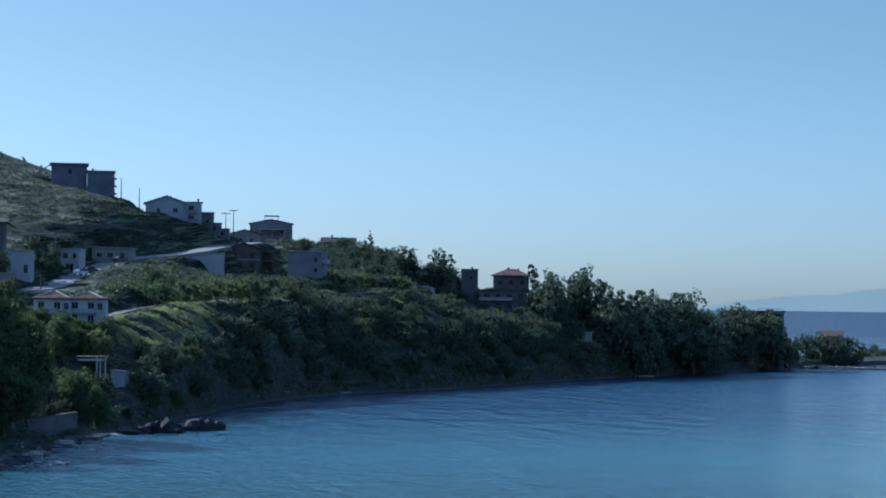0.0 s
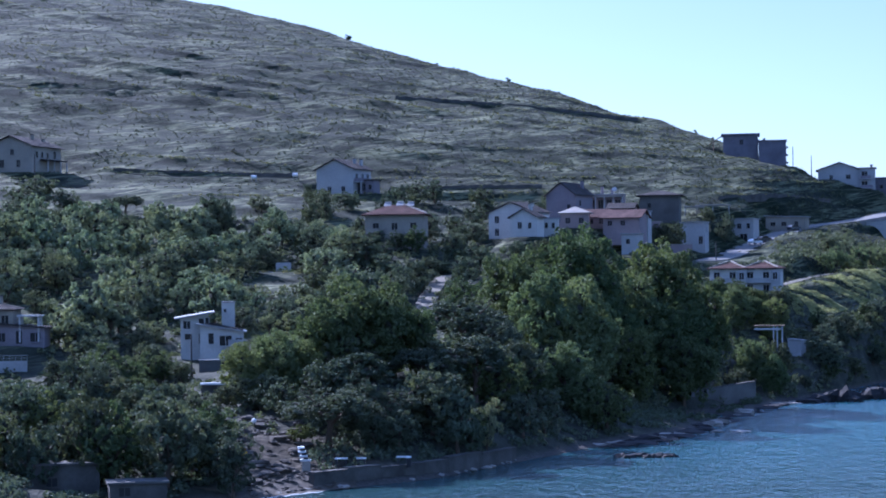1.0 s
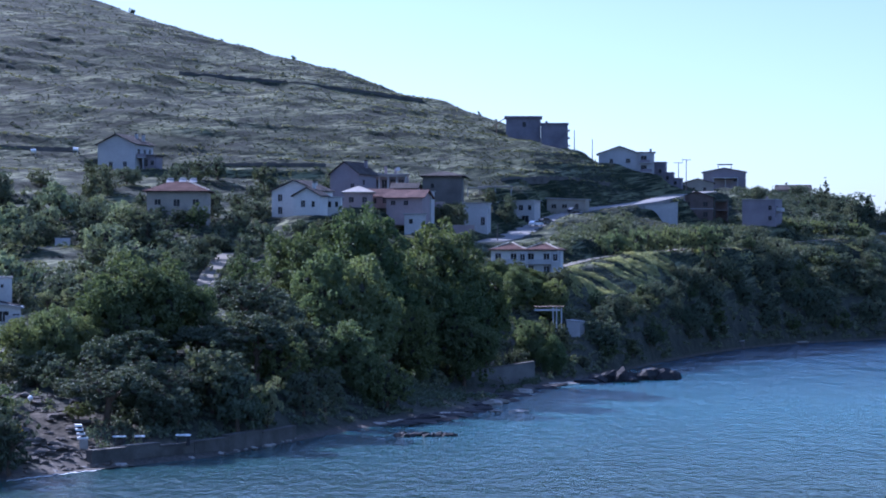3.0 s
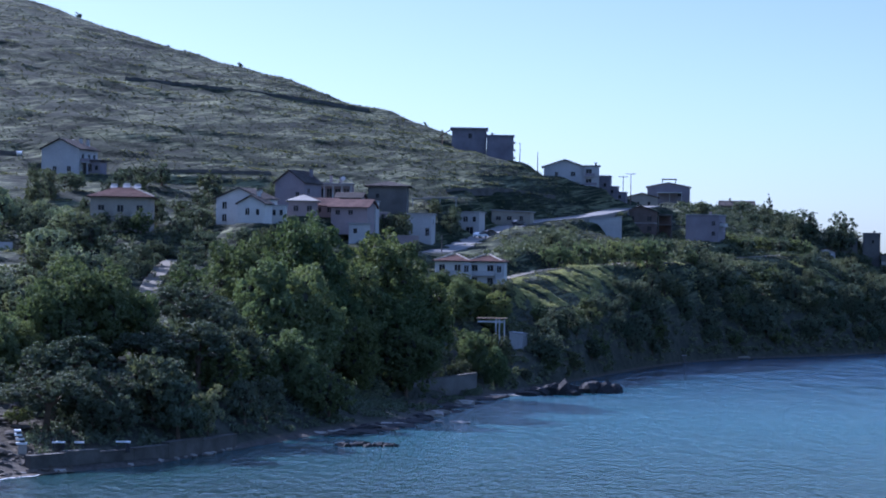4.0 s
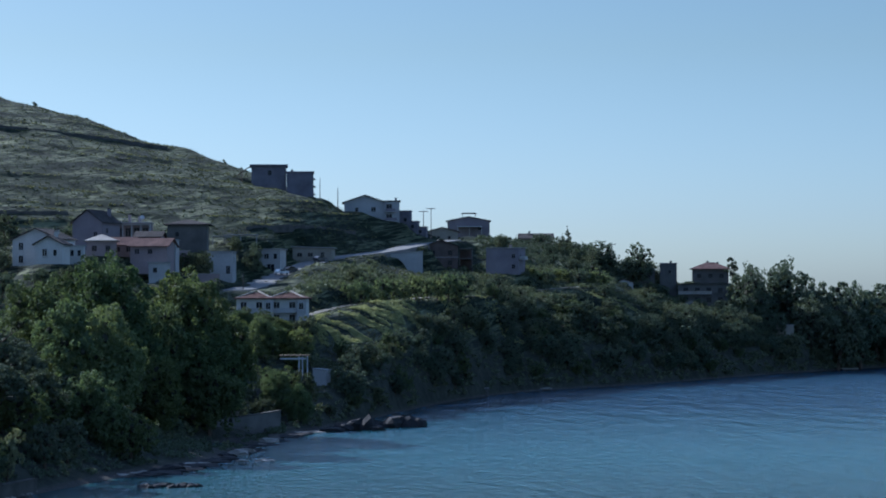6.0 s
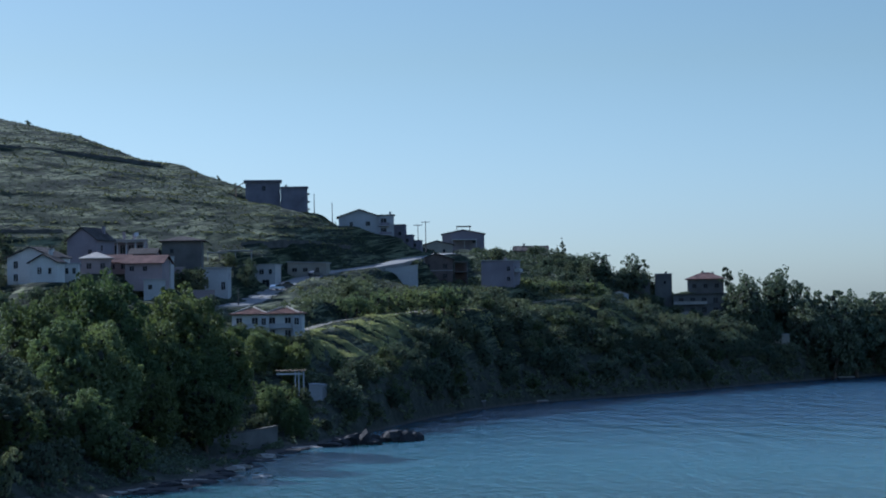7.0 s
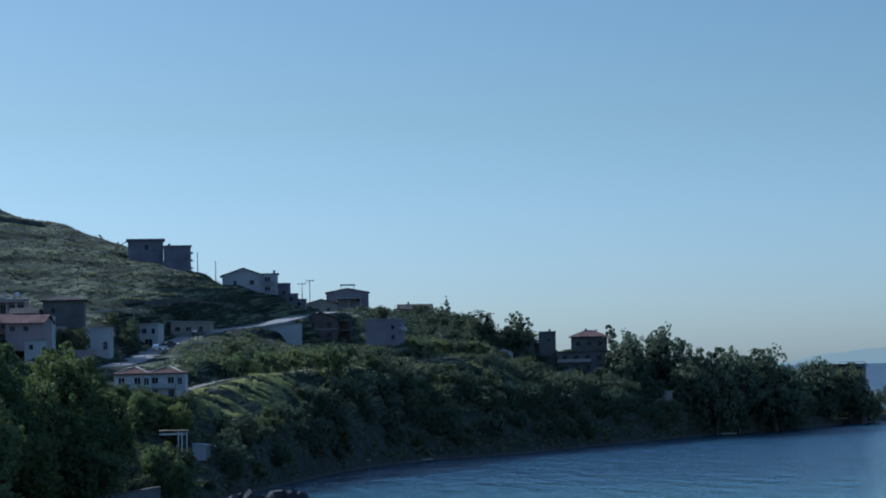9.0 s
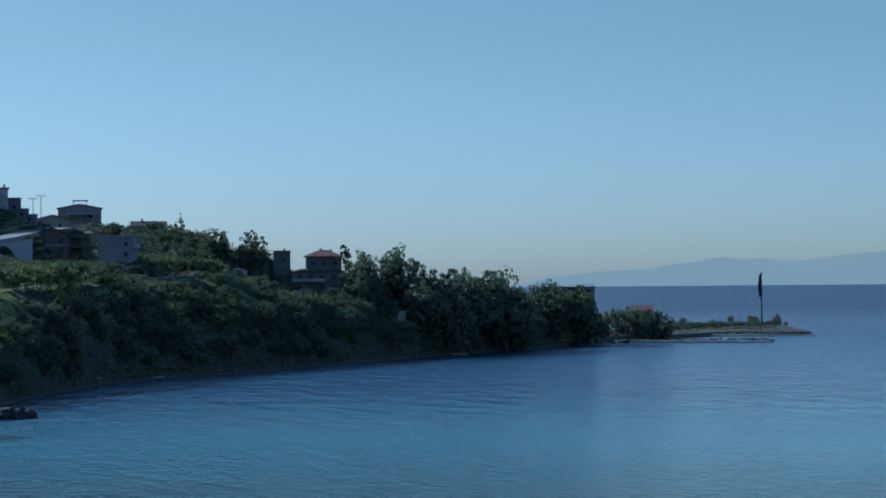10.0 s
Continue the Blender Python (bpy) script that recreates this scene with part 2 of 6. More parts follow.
GREY = plain("grey_concrete", (0.30, 0.30, 0.30), 0.9, 0.3, 0.9)
UMBER = plain("weathered_render", (0.115, 0.113, 0.108), 0.9, 0.3, 0.9)
DARKGREY = plain("dark_concrete", (0.16, 0.15, 0.175), 0.9, 0.35, 0.9)
SLATE = plain("dark_render", (0.075, 0.072, 0.08), 0.9, 0.3, 0.9)
BRIGHT = plain("fresh_white_render", (0.47, 0.46, 0.44), 0.85, 0.12, 0.8)
BRICK = plain("hollow_brick", (0.11, 0.09, 0.082), 0.9, 0.35, 1.6)
STONE = plain("field_stone", (0.09, 0.087, 0.08), 0.95, 0.45, 1.5, bump=0.6)
ROCK = plain("sea_rock", (0.034, 0.034, 0.036), 0.85, 0.5, 1.3, bump=0.8)
PALE_STONE = plain("pale_stone", (0.30, 0.28, 0.25), 0.9, 0.3, 1.3)
TILE = tile_material("red_roof_tiles", (0.098, 0.060, 0.052))
TILE_PINK = tile_material("faded_roof_tiles", (0.125, 0.082, 0.074))
TILE_BROWN = tile_material("brown_roof_tiles", (0.072, 0.065, 0.062))
ASPHALT = plain("worn_asphalt", (0.17, 0.167, 0.16), 0.85, 0.2, 0.8)
PEBBLE = plain("beach_pebbles", (0.10, 0.086, 0.068), 0.95, 0.5, 2.5, bump=0.9)
FOAM = plain("foam", (0.75, 0.77, 0.78), 0.9, 0.3, 3.0)
DIRT = plain("dirt_track", (0.15, 0.137, 0.108), 0.95, 0.25, 0.8)
METAL = plain("galvanised_metal", (0.35, 0.35, 0.36), 0.5, 0.2, 2, 0.7)
DARKMETAL = plain("dark_metal", (0.05, 0.05, 0.055), 0.6, 0.2, 2, 0.3)
WOOD = plain("weathered_wood", (0.16, 0.12, 0.085), 0.85, 0.3, 2)
FRAME_WHITE = plain("white_frame", (0.42, 0.42, 0.42), 0.6, 0.1, 2)
PANE = plain("window_glass", (0.02, 0.022, 0.026), 0.25, 0.2, 2, 0, 0.2, 0.0)
CARWHITE = plain("white_car_paint", (0.75, 0.75, 0.75), 0.3, 0.05, 1, 0, 0.5, 0.0)
CARDARK = plain("dark_car_paint", (0.03, 0.035, 0.045), 0.3, 0.05, 1, 0, 0.5, 0.0)
RUBBER = plain("tyre_rubber", (0.02, 0.02, 0.02), 0.9, 0.2, 2)
CLOTH = plain("flag_cloth", (0.05, 0.035, 0.06), 0.85, 0.25, 1)
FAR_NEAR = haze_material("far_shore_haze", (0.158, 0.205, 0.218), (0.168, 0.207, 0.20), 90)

# ---------------------------------------------------------------- mesh building


class Shape:
    """Collects vertices and faces; every box or tube is an island of its own."""

    def __init__(self):
        self.v, self.f = [], []

    def add(self, verts, faces):
        n = len(self.v)
        self.v += [tuple(p) for p in verts]
        self.f += [tuple(i + n for i in q) for q in faces]
        return self

    def box(self, x0, x1, y0, y1, z0, z1):
        return self.add([(x0, y0, z0), (x1, y0, z0), (x1, y1, z0), (x0, y1, z0), (x0, y0, z1), (x1, y0, z1), (x1, y1, z1), (x0, y1, z1)],
                        [(3, 2, 1, 0), (4, 5, 6, 7), (0, 1, 5, 4), (1, 2, 6, 5), (2, 3, 7, 6), (3, 0, 4, 7)])

    def solid(self, outline, y0, y1):
        """An outline in x and z, counter-clockwise seen from -y, drawn out from y0 to y1."""
        n = len(outline)
        return self.add([(x, y0, z) for x, z in outline] + [(x, y1, z) for x, z in outline],
                        [tuple(range(n)), tuple(reversed(range(n, 2 * n)))] +
                        [((i + 1) % n, i, n + i, n + (i + 1) % n) for i in range(n)])

    def tube(self, path, radii, sides=6):
        rings, n = [], len(path)
        for i, p in enumerate(path):
            a, b = Vector(path[max(0, i - 1)]), Vector(path[min(n - 1, i + 1)])
            q = (b - a).to_track_quat("Z", "Y")
            rings += [tuple(Vector(p) + q @ Vector((radii[i] * math.cos(6.2832 * k / sides), radii[i] * math.sin(6.2832 * k / sides), 0)))
                      for k in range(sides)]
        faces = [(i * sides + k, i * sides + (k + 1) % sides, (i + 1) * sides + (k + 1) % sides, (i + 1) * sides + k)
                 for i in range(n - 1) for k in range(sides)]
        faces += [tuple(reversed(range(sides))), tuple(range((n - 1) * sides, n * sides))]
        return self.add(rings, faces)

    def mesh(self, name, material, smooth=False):
        me = bpy.data.meshes.new(name)
        me.from_pydata(self.v, [], self.f)
        me.materials.append(material)
        if smooth:
            me.polygons.foreach_set("use_smooth", [True] * len(me.polygons))
        me.update()
        return me


def part(name, shape, material, parent, label="", smooth=False):
    ob = new(name, shape.mesh(name, material, smooth))
    ob.parent = parent
    return tagged(ob, label) if label else ob


def thing(name, m, label, category, group="", kind=""):
    ob = new(name)
    ob.matrix_world = m
    return tagged(ob, label, category, group, kind)


# ---------------------------------------------------------------- the lie of the land
# Along each bearing: shore, top of the bank, middle, foot of the hill, ridge (distance and height).
BEARING = [-60, -40, -26, -18, -14, -10.5, -6, -2, 1, 3, 5, 7, 9, 11, 13, 16, 19, 20.5, 22, 24, 26, 27.4, 28.3, 30]
SHORE = [120, 150, 195, 215, 225, 240, 257, 298, 330, 400, 440, 515, 572, 600, 632, 712, 790, 845, 890, 960, 1062, 1064, 1075, 1080]
BANK_D = [140, 175, 215, 235, 245, 262, 270, 318, 374, 412, 458, 533, 588, 615, 646, 723, 798, 853, 897, 966, 1068, 1070, 1080, 1085]
BANK_Z = [6, 6, 6, 4, 4, 5, 5, 2.6, 1.2, 1.6, 12, 15, 13, 12, 11, 9, 5, 3.5, 3, 2, 1.6, 1.2, -2.5, -3]
MID_D = [250, 300, 320, 340, 335, 330, 400, 430, 450, 470, 510, 570, 620, 650, 682, 747, 815, 864, 907, 990, 1120, 1090, 1100, 1100]
MID_Z = [25, 25, 18, 11, 11, 12, 18, 18, 20, 22, 23, 26, 25, 27, 21, 15, 10, 4, 4, 2.5, 1.8, 1.2, -3, -3]
FOOT_D = [500, 520, 540, 560, 560, 560, 560, 560, 570, 590, 650, 680, 682, 692, 722, 767, 830, 877, 917, 1030, 1220, 1110, 1120, 1120]
FOOT_Z = [58, 55, 54, 52, 50, 48.5, 46, 41, 38, 38, 40, 38, 34, 33, 27, 20, 13, 5, 4, 2.5, 1.8, 1.2, -3, -3]
RIDGE_D = [1000, 1050, 1050, 1040, 1010, 940, 850, 780, 725, 695, 690, 740, 770, 775, 768, 792, 848, 892, 932, 1060, 1290, 1130, 1140, 1140]
RIDGE_Z = [180, 185, 180, 174, 162, 141.5, 110.5, 88.3, 71.6, 64.0, 53.5, 46.5, 48.5, 42.5, 32.5, 24, 14, 5, 4, 2.5, 1.8, 0.8, -3, -3]

TERRACES = [13, 16, 19, 22, 26, 31, 36, 41, 45.5, 50, 54, 58, 62, 66.5, 71, 75, 79, 83.5, 88, 93, 98.5, 103, 108, 114, 120, 127, 134, 142, 150]


def lattice(ix, iy, salt):
    h = np.sin(ix * 127.1 + iy * 311.7 + salt * 74.7) * 43758.5453
    return h - np.floor(h)


def rough_noise(x, y, salt=0):
    """Smooth value noise, -1 to 1."""
    ix, iy = np.floor(x), np.floor(y)
    fx, fy = x - ix, y - iy
    fx, fy = fx * fx * (3 - 2 * fx), fy * fy * (3 - 2 * fy)
    a, b = lattice(ix, iy, salt), lattice(ix + 1, iy, salt)
    c, d = lattice(ix, iy + 1, salt), lattice(ix + 1, iy + 1, salt)
    return 2 * (a + (b - a) * fx + (c - a) * fy + (a - b - c + d) * fx * fy) - 1


def along(table, az):
    out = 0
    for off, wgt in ((-0.9, 0.2), (-0.45, 0.2), (0, 0.2), (0.45, 0.2), (0.9, 0.2)):
        out = out + wgt * np.interp(az + off, BEARING, table)
    return out


PADS = []       # levelled plots: x, y, radius, height, width of the slope round it


def ground_z(az, d):
    """Height of the land at a bearing and a distance (arrays or numbers), with its levelled plots."""
    az, d = np.asarray(az, float), np.asarray(d, float)
    z = wild_z(az, d)
    x, y = d * np.sin(np.radians(az)), d * np.cos(np.radians(az))
    up, total = 0.0, 1e-9
    most = np.zeros_like(z)
    for px, py, r, h, soft in PADS:
        w = np.clip(1 - (np.sqrt((x - px) ** 2 + (y - py) ** 2) - r) / soft, 0, 1)
        w = w * w * (3 - 2 * w)
        up, total = up + w ** 2 * h, total + w ** 2
        most = np.maximum(most, w)
    return z * (1 - most) + most * up / total


def terrace_rise(x, y, z, k):
    """How far a height lies above the edge of a terrace; the edges wander and lean with the ridge."""
    lean = 0.16 * np.clip(x + 40, -400, 60) * np.clip((z - 50) / 35, 0, 1)
    return z - TERRACES[k] + lean - 2.2 * rough_noise(x / 130, y / 130, 20 + k) - 0.5 * rough_noise(x / 17, y / 17, 40 + k)


def terrace_step(x, y, k):
    """How sharply a terrace stands out there: 0 where it has slumped away."""
    return np.clip(0.7 + 0.9 * rough_noise(x / 75, y / 200, 60 + k), 0, 1.4)


def bare_z(az, d):
    """Height of the land without its terraces, and how much they show there."""
    az, d = np.asarray(az, float), np.asarray(d, float)
    kd = [along(t, az) for t in (SHORE, BANK_D, MID_D, FOOT_D, RIDGE_D)]
    kz = [np.zeros_like(kd[0])] + [along(t, az) for t in (BANK_Z, MID_Z, FOOT_Z, RIDGE_Z)]
    x, y = d * np.sin(np.radians(az)), d * np.cos(np.radians(az))
    wob = 5 * rough_noise(x / 19, y / 19, 3) * np.clip((kd[4] - kd[0]) / 200, 0.1, 1)
    dd = d + wob * np.clip((d - kd[0] + 25) / 40, 0, 1) * 0.5
    z = np.where(dd < kd[0], (dd - kd[0]) * 0.12, 0)
    for i in range(4):
        u = np.clip((dd - kd[i]) / np.maximum(kd[i + 1] - kd[i], 1), 0, 1)
        if i == 3:
            u = u * 0.6 + 0.4 * np.sin(u * 1.5708)
        z = np.where(dd >= kd[i], kz[i] + (kz[i + 1] - kz[i]) * u, z)
    z = np.where(dd > kd[4], kz[4] - (dd - kd[4]) * 0.22 - 0.0006 * (dd - kd[4]) ** 2, z)
    land = np.clip((dd - kd[0]) / 30, 0, 1) * np.clip(kz[4] / 20, 0.04, 1)
    z = z + land * (1.5 * rough_noise(x / 41, y / 41, 1) + 0.7 * rough_noise(x / 13, y / 13, 2)
                    + 0.4 * rough_noise(x / 11, (y + 0.35 * x) / 5, 7) + 0.16 * rough_noise(x / 5, (y + 0.35 * x) / 3, 8))
    # steep spur of the ridge above the bend of the road
    z = z + 5.0 * np.clip((az - 4.2) / 0.6, 0, 1) * np.clip((6.3 - az) / 0.5, 0, 1) * np.exp(-((d - 677) / 10) ** 2)
    # benches and old terrace walls: short steep faces between gentler strips
    hill = np.clip((dd - kd[1]) / 30, 0, 1) * np.clip((kd[4] - dd) / 25, 0, 1) * np.clip(kz[4] / 40 - 0.6, 0, 1)
    return z, hill


def wild_z(az, d):
    """Height of the untouched land."""
    z, hill = bare_z(az, d)
    x, y = d * np.sin(np.radians(az)), d * np.cos(np.radians(az))
    out = z
    for k in range(len(TERRACES)):
        off = terrace_rise(x, y, z, k)
        amp = terrace_step(x, y, k) * (1.7 if k % 3 == 0 else 1.1) * (0.4 + 0.6 * np.clip((-x - 10) / 110, 0, 1))
        out = out + hill * amp * (np.clip(off / 1.1, -0.5, 0.5) - np.clip(off / 5.0, -0.5, 0.5))
    return out


def on_ground(az, d, sink=0.0):
    return polar(az, d, float(ground_z(az, d)) - sink)


def build_ground():
    azs = np.concatenate([np.arange(-60, -20, 0.5), np.arange(-20, 30.01, 0.115)])
    us = np.concatenate([np.linspace(-0.06, 0.16, 60, endpoint=False), np.linspace(0.16, 1.03, 340, endpoint=False), np.linspace(1.03, 1.5, 14)])
    s, r = along(SHORE, azs), along(RIDGE_D, azs)
    span = np.maximum(r - s, 60)
    A, U = np.meshgrid(azs, us)
    D = s[None, :] + U * span[None, :]
    Z = np.maximum(ground_z(A, D), -6)
    X, Y = D * np.sin(np.radians(A)), D * np.cos(np.radians(A))
    nu, na = A.shape
    idx = np.arange(nu * na).reshape(nu, na)
    quads = np.stack([idx[:-1, :-1], idx[:-1, 1:], idx[1:, 1:], idx[1:, :-1]], -1).reshape(-1, 4)
    me = bpy.data.meshes.new("ground")
    me.from_pydata(np.stack([X, Y, Z], -1).reshape(-1, 3).tolist(), [], quads.tolist())
    me.materials.append(GROUND)
    me.update()
    return tagged(new("ground", me), "terraced hillside of dry grass falling to a shingle shore", "hillside", kind="structure")



def build_water():
    rs = [0, 60, 150, 300, 500, 800, 1200, 1800, 2600, 3400, 4200, 4960]
    zs = [0, 0, 0, 0, 0, 0, 0, 0, 0, 6, 14, 22.4]
    n = 96
    s = Shape()
    verts = [(r * math.sin(6.28319 * k / n), r * math.cos(6.28319 * k / n), z) for r, z in zip(rs, zs) for k in range(n)]
    s.add(verts, [(i * n + (k + 1) % n, i * n + k, (i + 1) * n + k, (i + 1) * n + (k + 1) % n) for i in range(len(rs) - 1) for k in range(n)])
    return tagged(new("water", s.mesh("water", WATER, True)), "calm blue sea with small ripples", "sea", kind="structure")


build_water()


def far_land(name, az0, az1, d, heights, material, label):
    """A far shore: a solid ridge, its crest through evenly spaced heights."""
    n = 160
    s, rows = Shape(), []
    for i in range(n + 1):
        u = i / n
        h = float(np.interp(u, np.linspace(0, 1, len(heights)), heights))
        h += 2.5 * float(rough_noise(np.float64(u * 40), np.float64(d), 4)) * min(1, h / 20)
        az = az0 + (az1 - az0) * u
        rows += [polar(az, d, -5), polar(az, d + 6, h), polar(az, d + 30, -5)]
    s.add(rows, [f for i in range(n) for f in ((3 * i, 3 * i + 3, 3 * i + 4, 3 * i + 1), (3 * i + 1, 3 * i + 4, 3 * i + 5, 3 * i + 2))])
    return tagged(new(name, s.mesh(name, material, True)), label, "far shore", kind="structure")


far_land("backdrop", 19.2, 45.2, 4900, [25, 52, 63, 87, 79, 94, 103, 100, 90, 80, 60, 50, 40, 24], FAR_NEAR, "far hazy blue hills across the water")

# ---------------------------------------------------------------- houses
CLEAR = []      # bearings kept open: (az0, az1, distance, lowest angle that must stay in view)


def keep_view(az, d, w, z, slack=0.0):
    half = math.degrees(w / 2 / d)
    CLEAR.append((az - half - slack, az + half + slack, d, math.degrees(math.atan2(z - EYE, d))))


def window(parent, face, u, v, w, h, box, frame_mat=FRAME_WHITE, shutter=False):
    """A framed window on one face: u along it from its middle, v its sill's height."""
    hw, hd = box
    fr, pn = Shape(), Shape()
    t, x0, x1, z0, z1 = 0.12, u - w / 2, u + w / 2, v, v + h
    ring = [(x0 - t, z0 - t), (x1 + t, z0 - t), (x1 + t, z1 + t), (x0 - t, z1 + t), (x0, z0), (x1, z0), (x1, z1), (x0, z1)]
    fr.add([(x, -0.09, z) for x, z in ring] + [(x, 0.01, z) for x, z in ring],
           [q for i in range(4) for j in ((i + 1) % 4,) for q in ((i, j, 4 + j, 4 + i), (8 + j, 8 + i, 12 + i, 12 + j), (j, i, 8 + i, 8 + j), (4 + i, 4 + j, 12 + j, 12 + i))])
    pn.box(u - w / 2, u + w / 2, -0.025, 0.0, v, v + h)
    turn = {"f": pose(0, -hd, 0), "l": pose(-hw, 0, 0, 0, 0, -90), "r": pose(hw, 0, 0, 0, 0, 90), "b": pose(0, hd, 0, 0, 0, 180)}[face]
    fo = part("window", fr, frame_mat, parent)
    part("pane", pn, PANE, fo)
    part("sill", Shape().box(x0 - t - 0.08, x1 + t + 0.08, -0.2, 0.0, v - t - 0.08, v - t), frame_mat, fo)
    if w > 0.9:
        part("mullion", Shape().box(u - 0.04, u + 0.04, -0.06, -0.03, v, v + h), frame_mat, fo)
    fo.matrix_local = turn
    return fo


def roof_shape(kind, w, dep, h, rise, over, thick=0.22):
    """Roof slabs over a box w by dep whose walls are h high."""
    s = Shape()
    a, b = w / 2 + over, dep / 2 + over
    if kind == "gable":          # ridge runs away from the viewer
        sl = rise / (w / 2) * over
        s.solid([(-a, h - sl), (0, h + rise), (a, h - sl), (a, h - sl + thick), (0, h + rise + thick), (-a, h - sl + thick)][:3]
                + [(a, h - sl + thick), (0, h + rise + thick), (-a, h - sl + thick)], -b, b)
    elif kind == "ridge":        # ridge runs across
        sl = rise / (dep / 2) * over
        s.add([(-a, -b, h - sl), (a, -b, h - sl), (a, 0, h + rise), (-a, 0, h + rise), (a, b, h - sl), (-a, b, h - sl),
               (-a, -b, h - sl + thick), (a, -b, h - sl + thick), (a, 0, h + rise + thick), (-a, 0, h + rise + thick), (a, b, h - sl + thick), (-a, b, h - sl + thick)],
              [(3, 2, 1, 0), (5, 4, 2, 3), (6, 7, 8, 9), (9, 8, 10, 11), (0, 1, 7, 6), (4, 5, 11, 10),
               (1, 2, 8, 7), (2, 4, 10, 8), (3, 0, 6, 9), (5, 3, 9, 11)])
    elif kind == "hip":
        r = max(0.3, a - b) if a > b else 0.3
        q = max(0.0, b - a) if b > a else 0.0
        s.add([(-a, -b, h), (a, -b, h), (a, b, h), (-a, b, h), (-a, -b, h + thick), (a, -b, h + thick), (a, b, h + thick), (-a, b, h + thick),
               (-r, -q - 0.05, h + rise), (r, -q - 0.05, h + rise), (r, q + 0.05, h + rise), (-r, q + 0.05, h + rise)],
              [(3, 2, 1, 0), (0, 1, 5, 4), (1, 2, 6, 5), (2, 3, 7, 6), (3, 0, 4, 7), (4, 5, 9, 8), (5, 6, 10, 9), (6, 7, 11, 10), (7, 4, 8, 11), (8, 9, 10, 11)])
    elif kind == "shed":         # falls from left to right
        s.solid([(-a, h + rise * 0.5), (a, h - rise * 0.5), (a, h - rise * 0.5 + thick), (-a, h + rise * 0.5 + thick)], -b, b)
    else:
        s.box(-a, a, -b, b, h, h + thick)
    return s


def house(az, d, z, w, dep, h, label, roof="gable", rise=1.8, over=0.4, wall=WHITE, cover=TILE, turn=0.0, windows=(), chimneys=(),
          heaters=(), foot=4.0, clear=0.45, name="house", thick=0.22, storeys=0):
    """A house on the slope. z: the foot of its front wall; turn: degrees off facing the bay."""
    top = thing(name, polar_pose(az, d, z, turn), label, "house")
    hw, hd = w / 2, dep / 2
    s = Shape()
    if roof == "gable":
        s.solid([(-hw, -foot), (hw, -foot), (hw, h), (0, h + rise), (-hw, h)], -hd, hd)
    elif roof == "shed":
        s.solid([(-hw, -foot), (hw, -foot), (hw, h - rise * 0.5 * hw / (hw + over)), (-hw, h + rise * 0.5 * hw / (hw + over))], -hd, hd)
    elif roof == "ridge":
        s.add([(-hw, -hd, -foot), (hw, -hd, -foot), (hw, hd, -foot), (-hw, hd, -foot), (-hw, -hd, h), (hw, -hd, h), (hw, hd, h), (-hw, hd, h), (-hw, 0, h + rise), (hw, 0, h + rise)],
              [(0, 1, 5, 4), (1, 2, 6, 9, 5), (2, 3, 7, 6), (3, 0, 4, 8, 7), (3, 2, 1, 0)])
    else:
        s.box(-hw, hw, -hd, hd, -foot, h)
    part("wall", s, wall, top)
    lift = 0.0
    ro = part("roof", roof_shape(roof, w, dep, h + lift, rise, over, thick), cover, top)
    ro.location.z = 0.02
    for face, u, v, ww, wh in windows:
        window(top, face, u, v, ww, wh, (hw, hd), wall)
    for k in range(1, storeys):
        part("floor_band", Shape().box(-hw - 0.06, hw + 0.06, -hd - 0.06, hd + 0.06, k * h / storeys - 0.12, k * h / storeys + 0.12), GREY, top)
    for x, y, cz, ch in chimneys:
        c = part("chimney", Shape().box(x - 0.35, x + 0.35, y - 0.35, y + 0.35, cz, cz + ch), wall, top)
        part("chimney_cap", Shape().box(x - 0.48, x + 0.48, y - 0.48, y + 0.48, cz + ch, cz + ch + 0.14), DARKMETAL, c)
    for x, y, cz in heaters:
        q = Shape().tube([(x - 0.7, y, cz + 0.75), (x + 0.7, y, cz + 0.75)], [0.27, 0.27], 8)
        q.add([(x - 0.8, y - 1.3, cz), (x + 0.8, y - 1.3, cz), (x + 0.8, y - 0.2, cz + 0.6), (x - 0.8, y - 0.2, cz + 0.6),
               (x - 0.8, y - 1.3, cz + 0.08), (x + 0.8, y - 1.3, cz + 0.08), (x + 0.8, y - 0.2, cz + 0.68), (x - 0.8, y - 0.2, cz + 0.68)],
              [(3, 2, 1, 0), (4, 5, 6, 7), (0, 1, 5, 4), (1, 2, 6, 5), (2, 3, 7, 6), (3, 0, 4, 7)])
        q.box(x - 0.7, x - 0.62, y - 0.04, y + 0.04, cz - 0.4, cz + 0.75).box(x + 0.62, x + 0.7, y - 0.04, y + 0.04, cz - 0.4, cz + 0.75)
        part("water_heater", q, GREY, top, "grey rooftop solar water heater")
    keep_view(az, d, w, z + h * (1 - clear) - h * 0.1)
    q = polar(az, d)
    PADS.append((q.x, q.y, max(w, dep) * 0.55, z - 0.25, 7.0))
    return top


def polar_pose(az, d, z, turn=0.0):
    p = polar(az, d, z)
    return pose(p.x, p.y, p.z, 0, 0, -az + turn)


